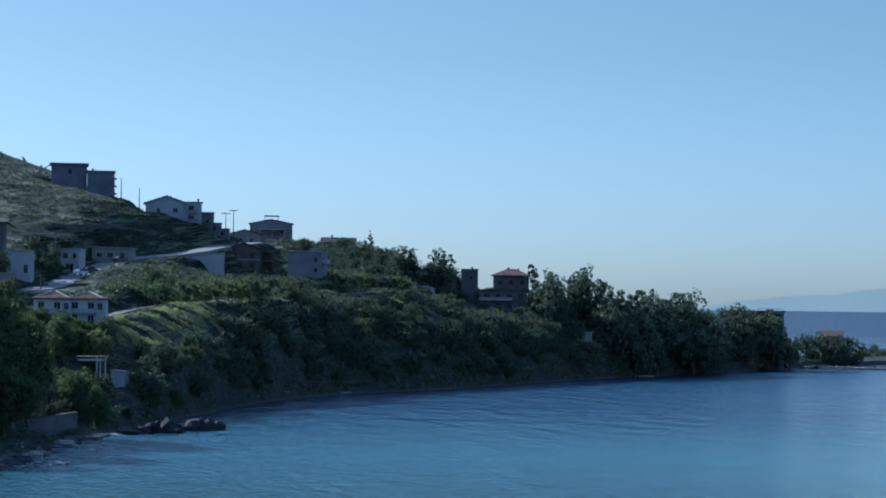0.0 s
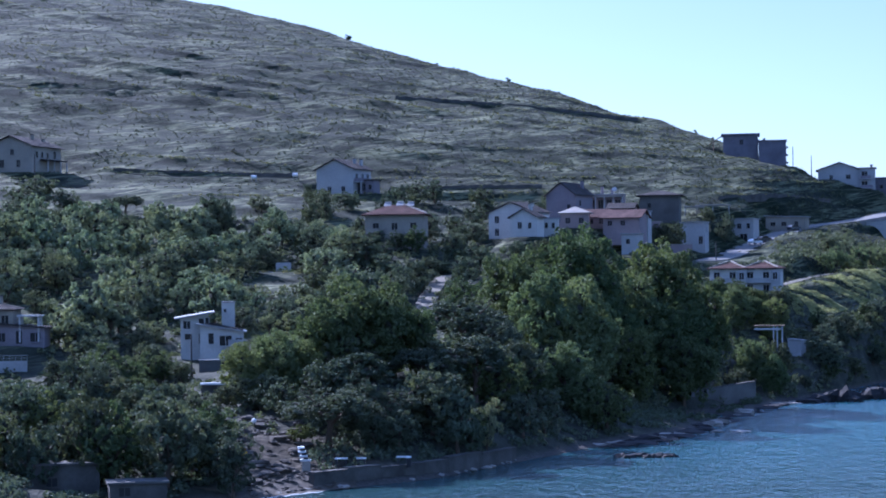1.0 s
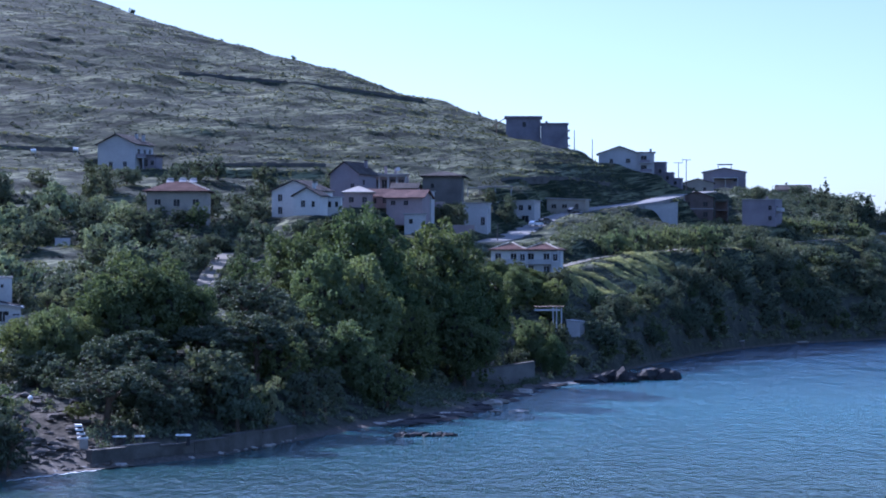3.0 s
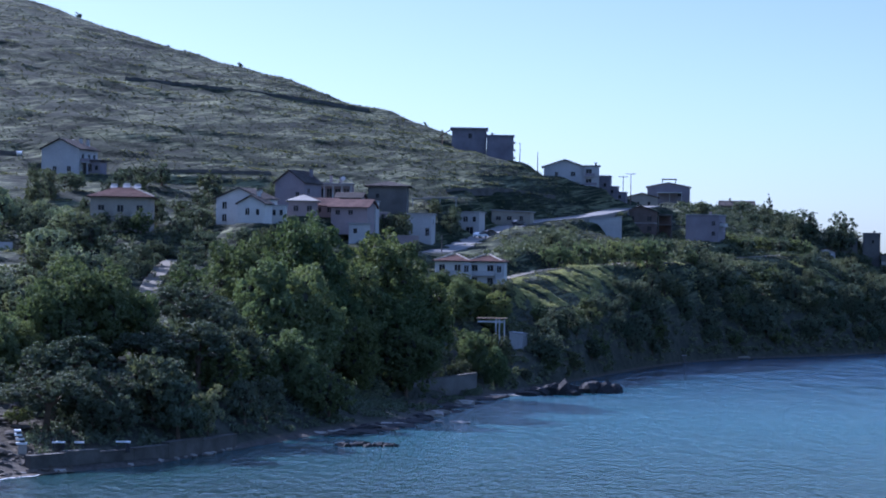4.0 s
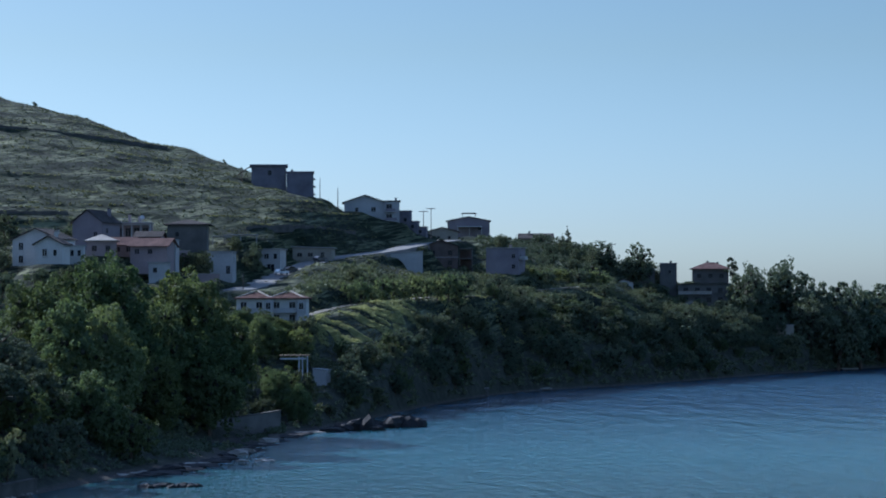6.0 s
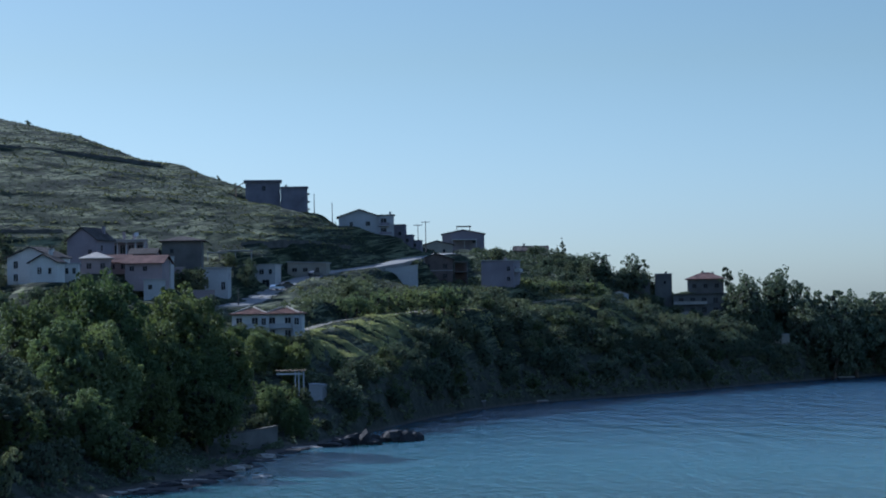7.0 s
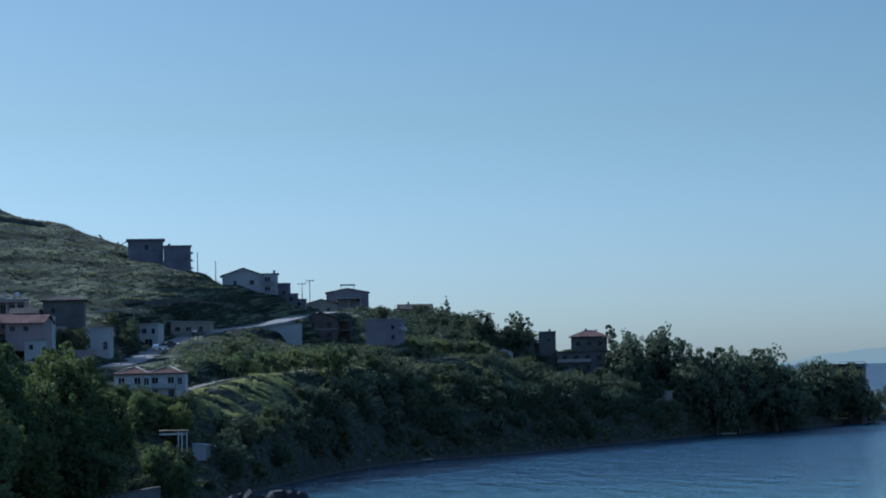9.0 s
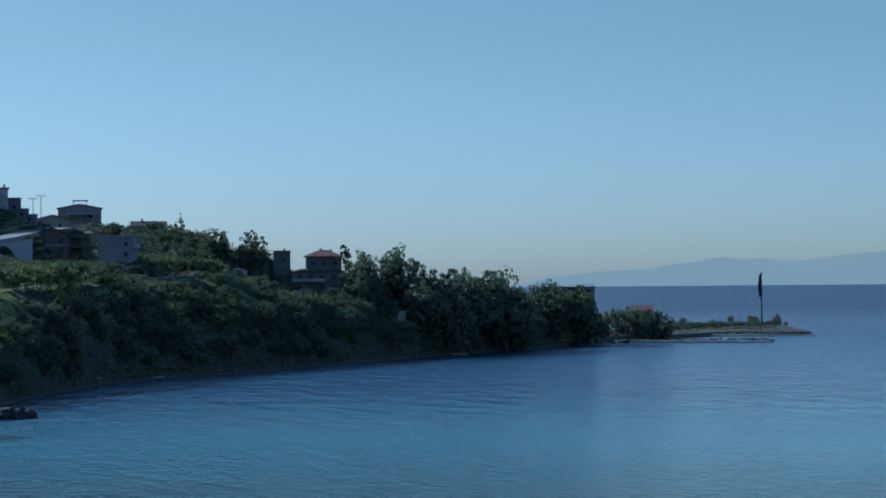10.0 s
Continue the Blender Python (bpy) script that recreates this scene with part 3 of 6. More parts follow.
def railing(parent, x0, x1, y, z, h=0.95, step=0.9, mat=METAL):
    s = Shape().box(x0, x1, y - 0.03, y + 0.03, z + h - 0.06, z + h).box(x0, x1, y - 0.02, y + 0.02, z + h * 0.5, z + h * 0.5 + 0.04)
    n = max(2, int((x1 - x0) / step))
    for i in range(n + 1):
        x = x0 + (x1 - x0) * i / n
        s.box(x - 0.025, x + 0.025, y - 0.025, y + 0.025, z, z + h)
    return part("railing", s, mat, parent)


def balcony(parent, x0, x1, y0, y1, z, rail=WHITE):
    b = part("balcony", Shape().box(x0, x1, y0, y1, z - 0.2, z), WHITE, parent)
    s = Shape().box(x0, x1, y0, y0 + 0.12, z, z + 0.9).box(x0, x0 + 0.12, y0 + 0.12, y1, z, z + 0.9).box(x1 - 0.12, x1, y0 + 0.12, y1, z, z + 0.9)
    part("parapet", s, rail, b)
    return b


# house under the hill, its long wing to the side
o = house(-17.25, 565, 53.5, 12.6, 16.5, 6.6, "pale house with a low gable on the dry slope", "gable", 2.6, 0.7, CREAM, TILE_BROWN, -28,
          [("f", -2.4, 1.0, 1.2, 2.0), ("f", 2.4, 1.0, 1.0, 1.9), ("f", 0.6, 4.2, 1.0, 1.5), ("r", -5.5, 3.6, 1.1, 1.5), ("r", -2.5, 3.6, 1.1, 1.5), ("r", 0.5, 3.6, 1.1, 1.5), ("r", 4.5, 3.6, 1.3, 2.0)],
          [(1.6, 1, 7.6, 2.4), (2.6, 5, 7.2, 1.8)])
part("porch_roof", Shape().box(6.35, 8.9, -4.0, 7.4, 2.9, 3.1), TILE_BROWN, o)
for y in (-3.6, 0.0, 3.6, 7.0):
    part("porch_post", Shape().box(8.5, 8.74, y - 0.12, y + 0.12, -3, 2.9), WHITE, o)

# gabled house with a porch
o = house(-8.64, 562, 47.0, 11.0, 10.5, 6.6, "white gabled house with a brown roof edge", "gable", 2.5, 0.6, WHITE, TILE_BROWN, -28,
          [("f", -1.6, 0.6, 1.1, 1.3), ("f", 2.6, 0.6, 1.1, 1.3), ("r", -3.2, 3.4, 1.2, 1.9), ("r", 0.2, 3.4, 1.2, 1.9), ("r", 3.2, 3.4, 1.2, 1.9)],
          [(2.2, 2.0, 7.0, 2.6), (3.4, 3.6, 6.6, 2.8), (-3.6, -3.4, 6.8, 1.5)], [(-1.2, 3.4, 8.5)])
balcony(o, 5.55, 7.7, -4.6, 4.9, 3.1, MAUVE)
for y in (-4.4, -1.3, 1.8, 4.7):
    part("porch_post", Shape().box(7.4, 7.62, y - 0.11, y + 0.11, -2.5, 2.9), WHITE, o)
part("side_room", Shape().box(-7.6, -5.55, -1.0, 3.0, -3, 3.4), WHITE, o)
o = house(-7.92, 558, 47.2, 3.8, 5, 3.2, "low annex under a flat brown roof", "flat", 0.3, 0.5, MAUVE, TILE_BROWN, -20,
          [("f", -0.9, 0.5, 1.0, 1.9), ("f", 0.9, 0.8, 0.9, 1.2)])

# red hipped house half hidden in trees
o = house(-7.2, 470, 31.0, 13.2, 10, 7.4, "beige house with a red hipped tile roof", "hip", 2.5, 0.9, CREAM, TILE, -6,
          [("f", -4.2, 4.2, 1.3, 1.5), ("f", 0, 4.2, 1.3, 1.5), ("f", 4.2, 4.2, 1.3, 1.5), ("f", -4.2, 1.0, 1.3, 1.5), ("f", 4.2, 1.0, 1.3, 1.5)],
          [], [(-2.0, 0.6, 9.6), (0.8, 0.6, 9.7), (3.2, 0.4, 9.6)], clear=0.2)
part("ridge_cap", Shape().tube([(7.45, -5.8, 7.7), (1.7, -0.1, 10.0)], [0.2, 0.2]), PALE_STONE, o, "pale mortar hip cap")
balcony(o, 2.4, 7.2, -6.6, -5.0, 3.6, CREAM)
balcony(o, -6.2, -2.4, -6.4, -5.0, 3.6, CREAM)

# white house with two gables
o = house(-3.84, 481, 33.3, 11.2, 9, 5.8, "white two-storey house with a gable wall", "gable", 2.3, 0.5, BRIGHT, TILE_BROWN, -25,
          [("f", -3.5, 3.4, 1.05, 1.6), ("f", -3.5, 0.5, 1.05, 1.6), ("r", -2.4, 3.0, 1.1, 1.7), ("r", 1.2, 3.0, 1.1, 1.7)], [(2.6, 1.5, 6.0, 2.0)], clear=0.95)
part("basement", Shape().box(-5.75, 5.75, -4.75, 4.6, -3.9, -0.2), UMBER, o, "grey basement storey")
g = house(-3.62, 471.5, 33.6, 6.6, 4.0, 4.2, "white front gable with a dark roof edge", "gable", 1.7, 0.5, BRIGHT, TILE_BROWN, -25,
          [("f", -0.9, 1.6, 1.0, 1.5), ("f", 1.6, 1.6, 0.8, 1.3)], [(0.4, 1.0, 5.2, 1.9)], clear=0.95)
o = house(-2.98, 482, 34.2, 3.6, 5, 3.4, "small white annex with two dark windows", "flat", 0.2, 0.25, BRIGHT, GREY, -4,
          [("f", -0.8, 1.2, 0.7, 1.3), ("f", 0.8, 1.2, 0.7, 1.3)])

# terrace of houses at the foot of the hill
o = house(-2.45, 532, 37.5, 8.4, 9, 7.4, "large mauve house with a plain gable end", "gable", 3.0, 0.5, MAUVE, TILE_BROWN, -30, [("f", 2.4, 3.6, 1.0, 1.3), ("r", -2.0, 4.6, 1.0, 1.3)], [(2, 3, 9, 2)])
o = house(-2.3, 500, 36.0, 6.6, 6.6, 3.2, "small pink pavilion with a pale pyramid roof", "hip", 1.7, 0.7, PINK, PALE_STONE, -3, [("f", -1.6, 0.9, 1.1, 1.3), ("f", 1.6, 0.9, 1.1, 1.3)])
o = house(-1.45, 545, 41.3, 9.5, 8, 3.9, "pale house with a roof terrace and chimneys", "flat", 0.3, 0.3, PINK, GREY, -4,
          [("f", -3.2, 0.4, 1.5, 2.2), ("f", -1.1, 0.4, 1.3, 2.2), ("f", 1.1, 0.4, 1.3, 2.2), ("f", 3.3, 0.4, 1.4, 2.2)], [(-1.0, 0, 4.0, 2.2), (1.6, 0, 4.0, 1.7)])
railing(o, -4.7, 4.7, -3.9, 4.1)
part("veranda_roof", Shape().box(-4.9, 4.9, -6.6, -4.05, 3.3, 3.55), PALE_STONE, o)
part("veranda_floor", Shape().box(-4.9, 4.9, -6.6, -4.05, -0.2, 0.1), PALE_STONE, o)
for x in (-4.6, -2.3, 0.0, 2.3, 4.6):
    part("veranda_post", Shape().box(x - 0.14, x + 0.14, -6.5, -6.22, 0.1, 3.3), FRAME_WHITE, o)
d2 = part("dish_arm", Shape().tube([(2.4, -3.0, 4.0), (2.4, -3.0, 5.2)], [0.05, 0.05]), METAL, o)
part("satellite_dish", Shape().tube([(2.4, -3.2, 5.3), (2.4, -3.32, 5.34), (2.4, -3.36, 5.36)], [0.25, 0.6, 0.62], 12), FRAME_WHITE, d2, "white satellite dish")
o = house(-0.92, 502, 35.6, 9.0, 8, 2.6, "house under a faded salmon tile roof", "ridge", 1.7, 0.7, PINK, TILE_PINK, -16,
          [("f", -2.8, 0.7, 1.1, 1.1), ("f", 0.4, 0.7, 1.1, 1.1)])
o = house(-1.0, 512, 37.5, 6.0, 6, 3.2, "small house under a dark tile roof", "ridge", 1.2, 0.6, PINK, TILE_BROWN, -10, [("f", 1.2, 0.8, 0.9, 1.0)])
o = house(-0.5, 506, 36.0, 4.2, 5, 3.7, "narrow white house with two dark windows", "flat", 0.2, 0.25, WHITE, GREY, -10, [("f", -1.0, 1.7, 1.1, 1.2), ("f", 1.1, 1.7, 0.9, 1.2)])
o = house(-0.75, 488, 29.5, 5.0, 5, 4.4, "low pale house behind the tree tops", "flat", 0.2, 0.3, WHITE, GREY, 0, [("f", -1.0, 2.2, 0.9, 1.1)])
for az, d, z, w in ((-2.75, 517, 36.2, 7.0), (-0.35, 528, 36.5, 8.0), (0.55, 520, 30.5, 6.0), (-3.3, 492, 33.4, 6.0)):
    t = thing("garden_wall", polar_pose(az, d, z, 6), "low pale garden wall between the houses", "wall", "garden walls")
    part("wall", Shape().box(-w / 2, w / 2, -0.15, 0.15, -2.5, 1.3), PINK, t)
    part("coping", Shape().box(-w / 2 - 0.05, w / 2 + 0.05, -0.22, 0.22, 1.3, 1.42), PALE_STONE, t)
o = house(0.03, 550, 38.0, 10.2, 9, 6.9, "dark rendered house with a hipped roof", "hip", 1.5, 1.0, UMBER, TILE_BROWN, -4,
          [("f", -2.6, 3.9, 0.9, 1.1)])
o = house(0.95, 535, 31.2, 6.2, 7, 6.3, "plain white house wall beside dark trees", "flat", 0.2, 0.3, WHITE, GREY, -8, [("r", -1, 3.8, 1.1, 1.3), ("f", 2.0, 0.8, 1.0, 2.0)])
o = house(-1.88, 508, 36.2, 8.8, 7, 2.4, "pink house under a long faded red roof", "ridge", 1.7, 0.6, PINK, TILE_PINK, -6, [("f", -2.6, 0.7, 1.1, 1.2), ("f", 0.4, 0.7, 1.1, 1.2), ("f", 3.0, 0.7, 1.1, 1.2)])
o = house(2.2, 585, 33.0, 8.5, 8, 6.4, "pale two-storey house with garages below", "flat", 0.2, 0.4, WHITE, GREY, -12,
          [("f", -2.6, 3.8, 1.2, 1.4), ("f", 0.4, 3.8, 1.2, 1.4), ("f", 2.9, 3.8, 0.9, 1.4), ("f", -2.4, 0.1, 2.0, 2.2), ("f", 1.6, 0.1, 2.0, 2.2)])
o = house(3.45, 612, 37.0, 11.4, 6, 3.6, "long low pale building beside the road", "shed", 0.5, 0.5, CREAM, GREY, -12,
          [("f", -3.6, 1.0, 1.4, 1.1), ("f", -0.4, 1.0, 1.4, 1.1), ("f", 3.2, 0.2, 1.0, 2.0)])
c = thing("canopy", polar_pose(1.45, 578, 40.0), "flat pale roof on thin posts above the road", "canopy")
part("roof", Shape().box(-4.8, 4.8, -3, 3, 3.1, 3.4), PALE_STONE, c)
for x in (-4.4, 0, 4.4):
    for y in (-2.7, 2.7):
        part("post", Shape().box(x - 0.12, x + 0.12, y - 0.12, y + 0.12, -3.5, 3.1), GREY, c)
keep_view(1.45, 578, 9, 41.5)
c = thing("canopy", polar_pose(0.95, 572, 39.6), "lower flat roof on posts beside the road", "canopy")
part("roof", Shape().box(-2.8, 2.8, -2.5, 2.5, 2.9, 3.2), PALE_STONE, c)
for x in (-2.5, 2.5):
    for y in (-2.2, 2.2):
        part("post", Shape().box(x - 0.12, x + 0.12, y - 0.12, y + 0.12, -3.5, 2.9), GREY, c)

# unfinished concrete blocks on the ridge
o = house(2.22, 692, 62.0, 11.4, 10, 7.4, "dark unfinished concrete block under a wide roof slab", "flat", 0.4, 0.55, DARKGREY, DARKGREY, 0,
          [("f", 0.3, 4.4, 1.1, 1.6)], name="concrete_building", thick=0.55, foot=7, clear=0.8)
o = house(3.07, 690, 59.0, 8.8, 9, 8.2, "dark unfinished concrete block with ragged floor edges", "flat", 0.3, 0.3, DARKGREY, DARKGREY, 0,
          [("r", -2, 1.0, 1.5, 1.7), ("r", 1.5, 4.6, 1.5, 1.7)], [(-2.6, 0, 8.4, 0.9)], name="concrete_building", thick=0.4, foot=6, clear=0.8)
for k in range(3):
    part("slab_edge", Shape().box(4.4, 5.1, -4, 4, 1.2 + 2.5 * k, 1.45 + 2.5 * k), GREY, o)
b = thing("timber_beam", polar_pose(1.62, 690, 66.3), "slanting timber beam propped beside the concrete block", "beam")
part("beam", Shape().tube([(-3.0, 0, 0.4), (1.2, 0, 3.2)], [0.18, 0.18]), WOOD, b)
part("prop", Shape().tube([(-1.6, 0, -2.0), (-1.6, 0, 1.3)], [0.14, 0.14]), WOOD, b)

# house on the shoulder of the ridge
o = house(4.85, 686, 52.6, 13.5, 11, 4.6, "pale house with a wide low gable on the ridge", "gable", 2.3, 0.7, WHITE, TILE_BROWN, 0,
          [("f", 2.8, 1.6, 1.4, 1.4), ("f", -2.6, 1.6, 1.0, 1.3)], [(1.2, 2, 5.8, 1.2)], foot=7, clear=0.85)
o = house(5.60, 684, 50.9, 4.8, 9, 6.6, "narrow wing with dark balconies", "flat", 0.3, 0.4, WHITE, TILE_BROWN, 0,
          [("f", -1.0, 3.9, 1.8, 1.7), ("f", -1.0, 0.7, 1.8, 1.7)], [(1.2, 0, 6.8, 1.0)], foot=7)
balcony(o, -2.2, 1.0, -5.8, -4.5, 3.3, MAUVE)
balcony(o, -2.2, 1.6, -5.8, -4.5, 0.3, MAUVE)

for az, d, z, w, h in ((5.97, 690, 50.2, 3.6, 4.4), (6.17, 691, 48.0, 3.8, 3.2), (6.38, 693, 46.4, 4.2, 3.0)):
    o = house(az, d, z, w, 6, h, "low grey block stepping down the ridge", "flat", 0.2, 0.2, DARKGREY, DARKGREY, -6, [("f", 0.2, 1.0, 0.9, 1.1)], foot=8, clear=1.0, name="outbuilding")

# houses along the crest
o = house(7.7, 776, 48.5, 15.6, 11, 6.0, "dark house on the crest with a low gable", "gable", 1.5, 0.5, MAUVE, TILE_BROWN, 0, [("f", 4, 2.6, 1.3, 1.5)], [(-3, 0, 6.5, 0.8)])
part("roof_terrace", Shape().box(-2.6, 3.0, -3, 3, 8.9, 9.15).box(-2.4, -2.2, -2.6, -2.4, 7, 8.9).box(2.4, 2.6, -2.6, -2.4, 6.5, 8.9).box(-2.4, -2.2, 2.4, 2.6, 7, 8.9).box(2.4, 2.6, 2.4, 2.6, 6.5, 8.9), DARKMETAL, o, "dark rooftop pergola")
part("awning", Shape().box(-4.2, 5.0, -9.5, -5.6, 3.7, 3.95), FRAME_WHITE, o, "white awning over the terrace")
for x in (-4.0, 0.4, 4.8):
    part("awning_post", Shape().box(x - 0.1, x + 0.1, -9.4, -9.2, -3, 3.7), FRAME_WHITE, o)
o = house(6.98, 732, 44.5, 11.0, 9, 4.6, "beige gabled house below the crest", "gable", 1.5, 0.5, CREAM, TILE_BROWN, 0, [("f", -1.4, 2.0, 0.9, 1.1), ("f", 2.4, 2.0, 0.9, 1.1)])
o = house(6.95, 672, 35.5, 10.6, 9, 7.0, "raw brick house shell with a low gable", "gable", 1.9, 0.6, BRICK, TILE_BROWN, 0,
          [("f", -2.8, 4.2, 1.3, 1.4), ("f", 2.8, 4.2, 1.3, 1.4), ("f", -2.8, 1.0, 1.3, 1.4), ("f", 2.8, 1.0, 1.3, 1.4)], foot=5, storeys=2, clear=0.8)
s = thing("unfinished_building", polar_pose(7.62, 673, 35.8), "open concrete frame with floor slabs and columns", "building shell")
for k, zz in enumerate((2.9, 6.1)):
    part("floor_slab", Shape().box(-2.3, 2.3, -4, 4, zz - 0.28, zz), UMBER, s)
for x in (-2.0, 2.0):
    for y in (-3.7, 3.7):
        part("column", Shape().box(x - 0.16, x + 0.16, y - 0.16, y + 0.16, -4, 5.82), UMBER, s)
part("back_wall", Shape().box(-2.0, 2.0, 1.6, 1.8, -3, 5.6), BRICK, s)
keep_view(7.62, 672, 5, 37)
o = house(5.85, 646, 33.2, 13.2, 8, 6.4, "big plain pale wall of a house below the road", "shed", -1.4, 0.2, WHITE, GREY, 0, [], foot=5, clear=0.75)
o = house(8.72, 660, 33.5, 10.5, 9, 8.0, "pale lilac house with a flat roof", "flat", 0.2, 0.3, MAUVE, GREY, -14,
          [("r", -2, 4.6, 1.2, 1.4), ("f", 3.6, 4.8, 1.0, 1.3), ("f", 3.6, 1.6, 1.0, 1.3)], [(1.5, 0, 8.2, 0.9)], foot=5, clear=0.8)
balcony(o, 5.3, 6.9, -3.5, 1, 4.6)

o = house(9.55, 772, 44.5, 12.0, 8, 3.4, "long house under a brown tile roof on the skyline", "ridge", 1.7, 0.6, CREAM, TILE_BROWN, 4, [("f", -3, 1.0, 1.2, 1.2), ("f", 2, 1.0, 1.2, 1.2)], [(-2.5, 0, 4.6, 1.4)])

# twin villa with red roofs
for az, x in ((1.88, 0), (2.78, 1)):
    o = house(az, 470, 20.6, 7.8, 8, 4.9, "white villa half with a red hipped roof and dark windows", "hip", 1.5, 0.7, BRIGHT, TILE, -8,
              [("f", -2.3, 2.4, 1.3, 1.8), ("f", 1.2, 2.4, 1.3, 1.8), ("f", -2.3, 0.0, 1.2, 1.4), ("f", 1.2, 0.0, 1.2, 1.4)], foot=5, clear=0.5)
    part("bay", Shape().box(2.4, 4.4, -5.2, -4.0, -3, 4.6), WHITE, o)
    window(o, "f", 3.35, 2.6, 1.0, 1.5, (3.9, 5.2))
    balcony(o, -3.4, 2.3, -5.0, -4.0, 2.0)
    part("ridge_cap", Shape().tube([(-3.9, -4.1, 5.2), (-0.4, -0.2, 6.7)], [0.16, 0.16]).tube([(3.9, -4.1, 5.2), (0.4, -0.2, 6.7)], [0.16, 0.16]), PALE_STONE, o)

# beach hut with a pergola, and a small shed
o = thing("pergola", polar_pose(2.92, 425, 10.9), "white timber pergola beside a garden terrace", "pergola")
part("roof", Shape().box(-3.0, 3.1, -1.8, 1.8, 3.0, 3.2), WOOD, o)
part("beam", Shape().box(-2.9, 2.3, -1.75, -1.55, 2.3, 2.65), FRAME_WHITE, o)
for x in (0.9, 1.6, 2.6):
    for y in (-1.6, 1.6):
        part("post", Shape().box(x - 0.13, x + 0.13, y - 0.13, y + 0.13, -2.5, 3.0), FRAME_WHITE, o)
keep_view(2.95, 425, 6.5, 12.6)
o = house(3.66, 438, 7.6, 2.9, 3, 3.0, "small white plastered shed on the bank", "shed", 0.3, 0.12, WHITE, GREY, -20, [], foot=5, clear=1.1, name="shed")

# hillside villas further along
o = house(12.5, 742, 30.5, 7.5, 8, 5.4, "dim mauve flat-roofed house above the bay", "flat", 0.3, 0.4, UMBER, GREY, 0, [("f", -2, 2.6, 1.2, 1.4), ("f", 1.6, 2.6, 1.2, 1.4)])
o = house(13.16, 744, 30.0, 6.0, 5, 8.0, "square mauve stair tower with a chimney", "flat", 0.2, 0.2, UMBER, GREY, 0, [("f", 0.5, 4.6, 0.8, 1.0)], [(0.9, 0, 8.2, 0.6)])
o = house(14.3, 762, 31.5, 13.0, 10, 4.6, "mauve house with a faded hipped roof", "hip", 2.6, 0.9, UMBER, TILE_PINK, 0,
          [("f", -4, 1.6, 1.4, 1.4), ("f", 0, 1.6, 1.4, 1.4), ("f", 4, 1.6, 1.4, 1.4)], [(-1.0, 0, 6.4, 1.2), (2.6, 0, 6.0, 1.2)], foot=8)
o = house(14.1, 742, 22.0, 17.5, 8, 8.6, "terraced apartment house with pale balcony bands", "flat", 0.3, 0.5, UMBER, STONE, 0,
          [("f", -6, 5.6, 1.6, 1.8), ("f", -2, 5.6, 1.6, 1.8), ("f", 2, 5.6, 1.6, 1.8), ("f", 6, 5.6, 1.6, 1.8),
           ("f", -6, 2.2, 1.6, 1.8), ("f", -2, 2.2, 1.6, 1.8), ("f", 2, 2.2, 1.6, 1.8), ("f", 6, 2.2, 1.6, 1.8)], foot=6, clear=0.6)
balcony(o, -8.6, 3.0, -5.4, -4.0, 5.3, PALE_STONE)
balcony(o, -8.6, 0.0, -5.4, -4.0, 1.9, PALE_STONE)
o = house(11.95, 722, 27.5, 6.4, 6, 3.6, "small pale house with a shallow gable", "gable", 1.0, 0.3, WHITE, TILE_PINK, 0, [("f", -1, 1.2, 0.9, 1.1)])
o = house(15.35, 748, 22.0, 9.0, 8, 9.0, "grey rendered house behind trees", "flat", 0.3, 0.4, UMBER, TILE_BROWN, 0, [("f", -2, 5.6, 1.3, 1.5), ("f", 2, 5.6, 1.3, 1.5)])
o = house(16.3, 742, 12.5, 6.0, 6, 3.6, "pale low house on the wooded bank", "flat", 0.2, 0.3, CREAM, GREY, 0, [("f", -1.2, 1.2, 0.9, 1.1)])

# apartment block by the shore
o = house(20.95, 874, 3.0, 22.5, 14, 21.0, "dark five-storey apartment block behind trees", "flat", 0.4, 0.7, SLATE, SLATE, -6,
          [("f", x, z, 1.6, 1.7) for x in (4.2, 7.6) for z in (5.2, 9.2, 13.2, 17.0)] + [("r", y, z, 1.6, 1.7) for y in (-4, 0, 4) for z in (5.2, 9.2, 13.2, 17.0)],
          name="apartment_block", foot=3, storeys=5, clear=0.2, thick=0.5)
for k in range(5):
    balcony(o, 8.4, 12.4, -8.2, -6.9, 4.1 * k + 4.2, UMBER)
for k in range(1, 6):
    part("balcony_slab", Shape().box(5.0, 13.4, -8.4, -7.05, 4.1 * k - 0.1, 4.1 * k + 0.15), GREY, o)
part("roof_rail", Shape().box(2.0, 12.2, -7.4, -7.25, 22.2, 22.35).box(2.0, 2.15, -7.4, -7.25, 21.4, 22.2).box(7.0, 7.15, -7.4, -7.25, 21.4, 22.2).box(12.05, 12.2, -7.4, -7.25, 21.4, 22.2), DARKMETAL, o)
o = house(23.0, 940, 8.8, 9.5, 9, 4.8, "low house with a faded red roof among bushes", "ridge", 2.2, 0.6, CREAM, TILE_PINK, 0, [("f", -3, 1.8, 1.2, 1.3), ("f", 2, 1.8, 1.2, 1.3)], foot=8, clear=0.1)

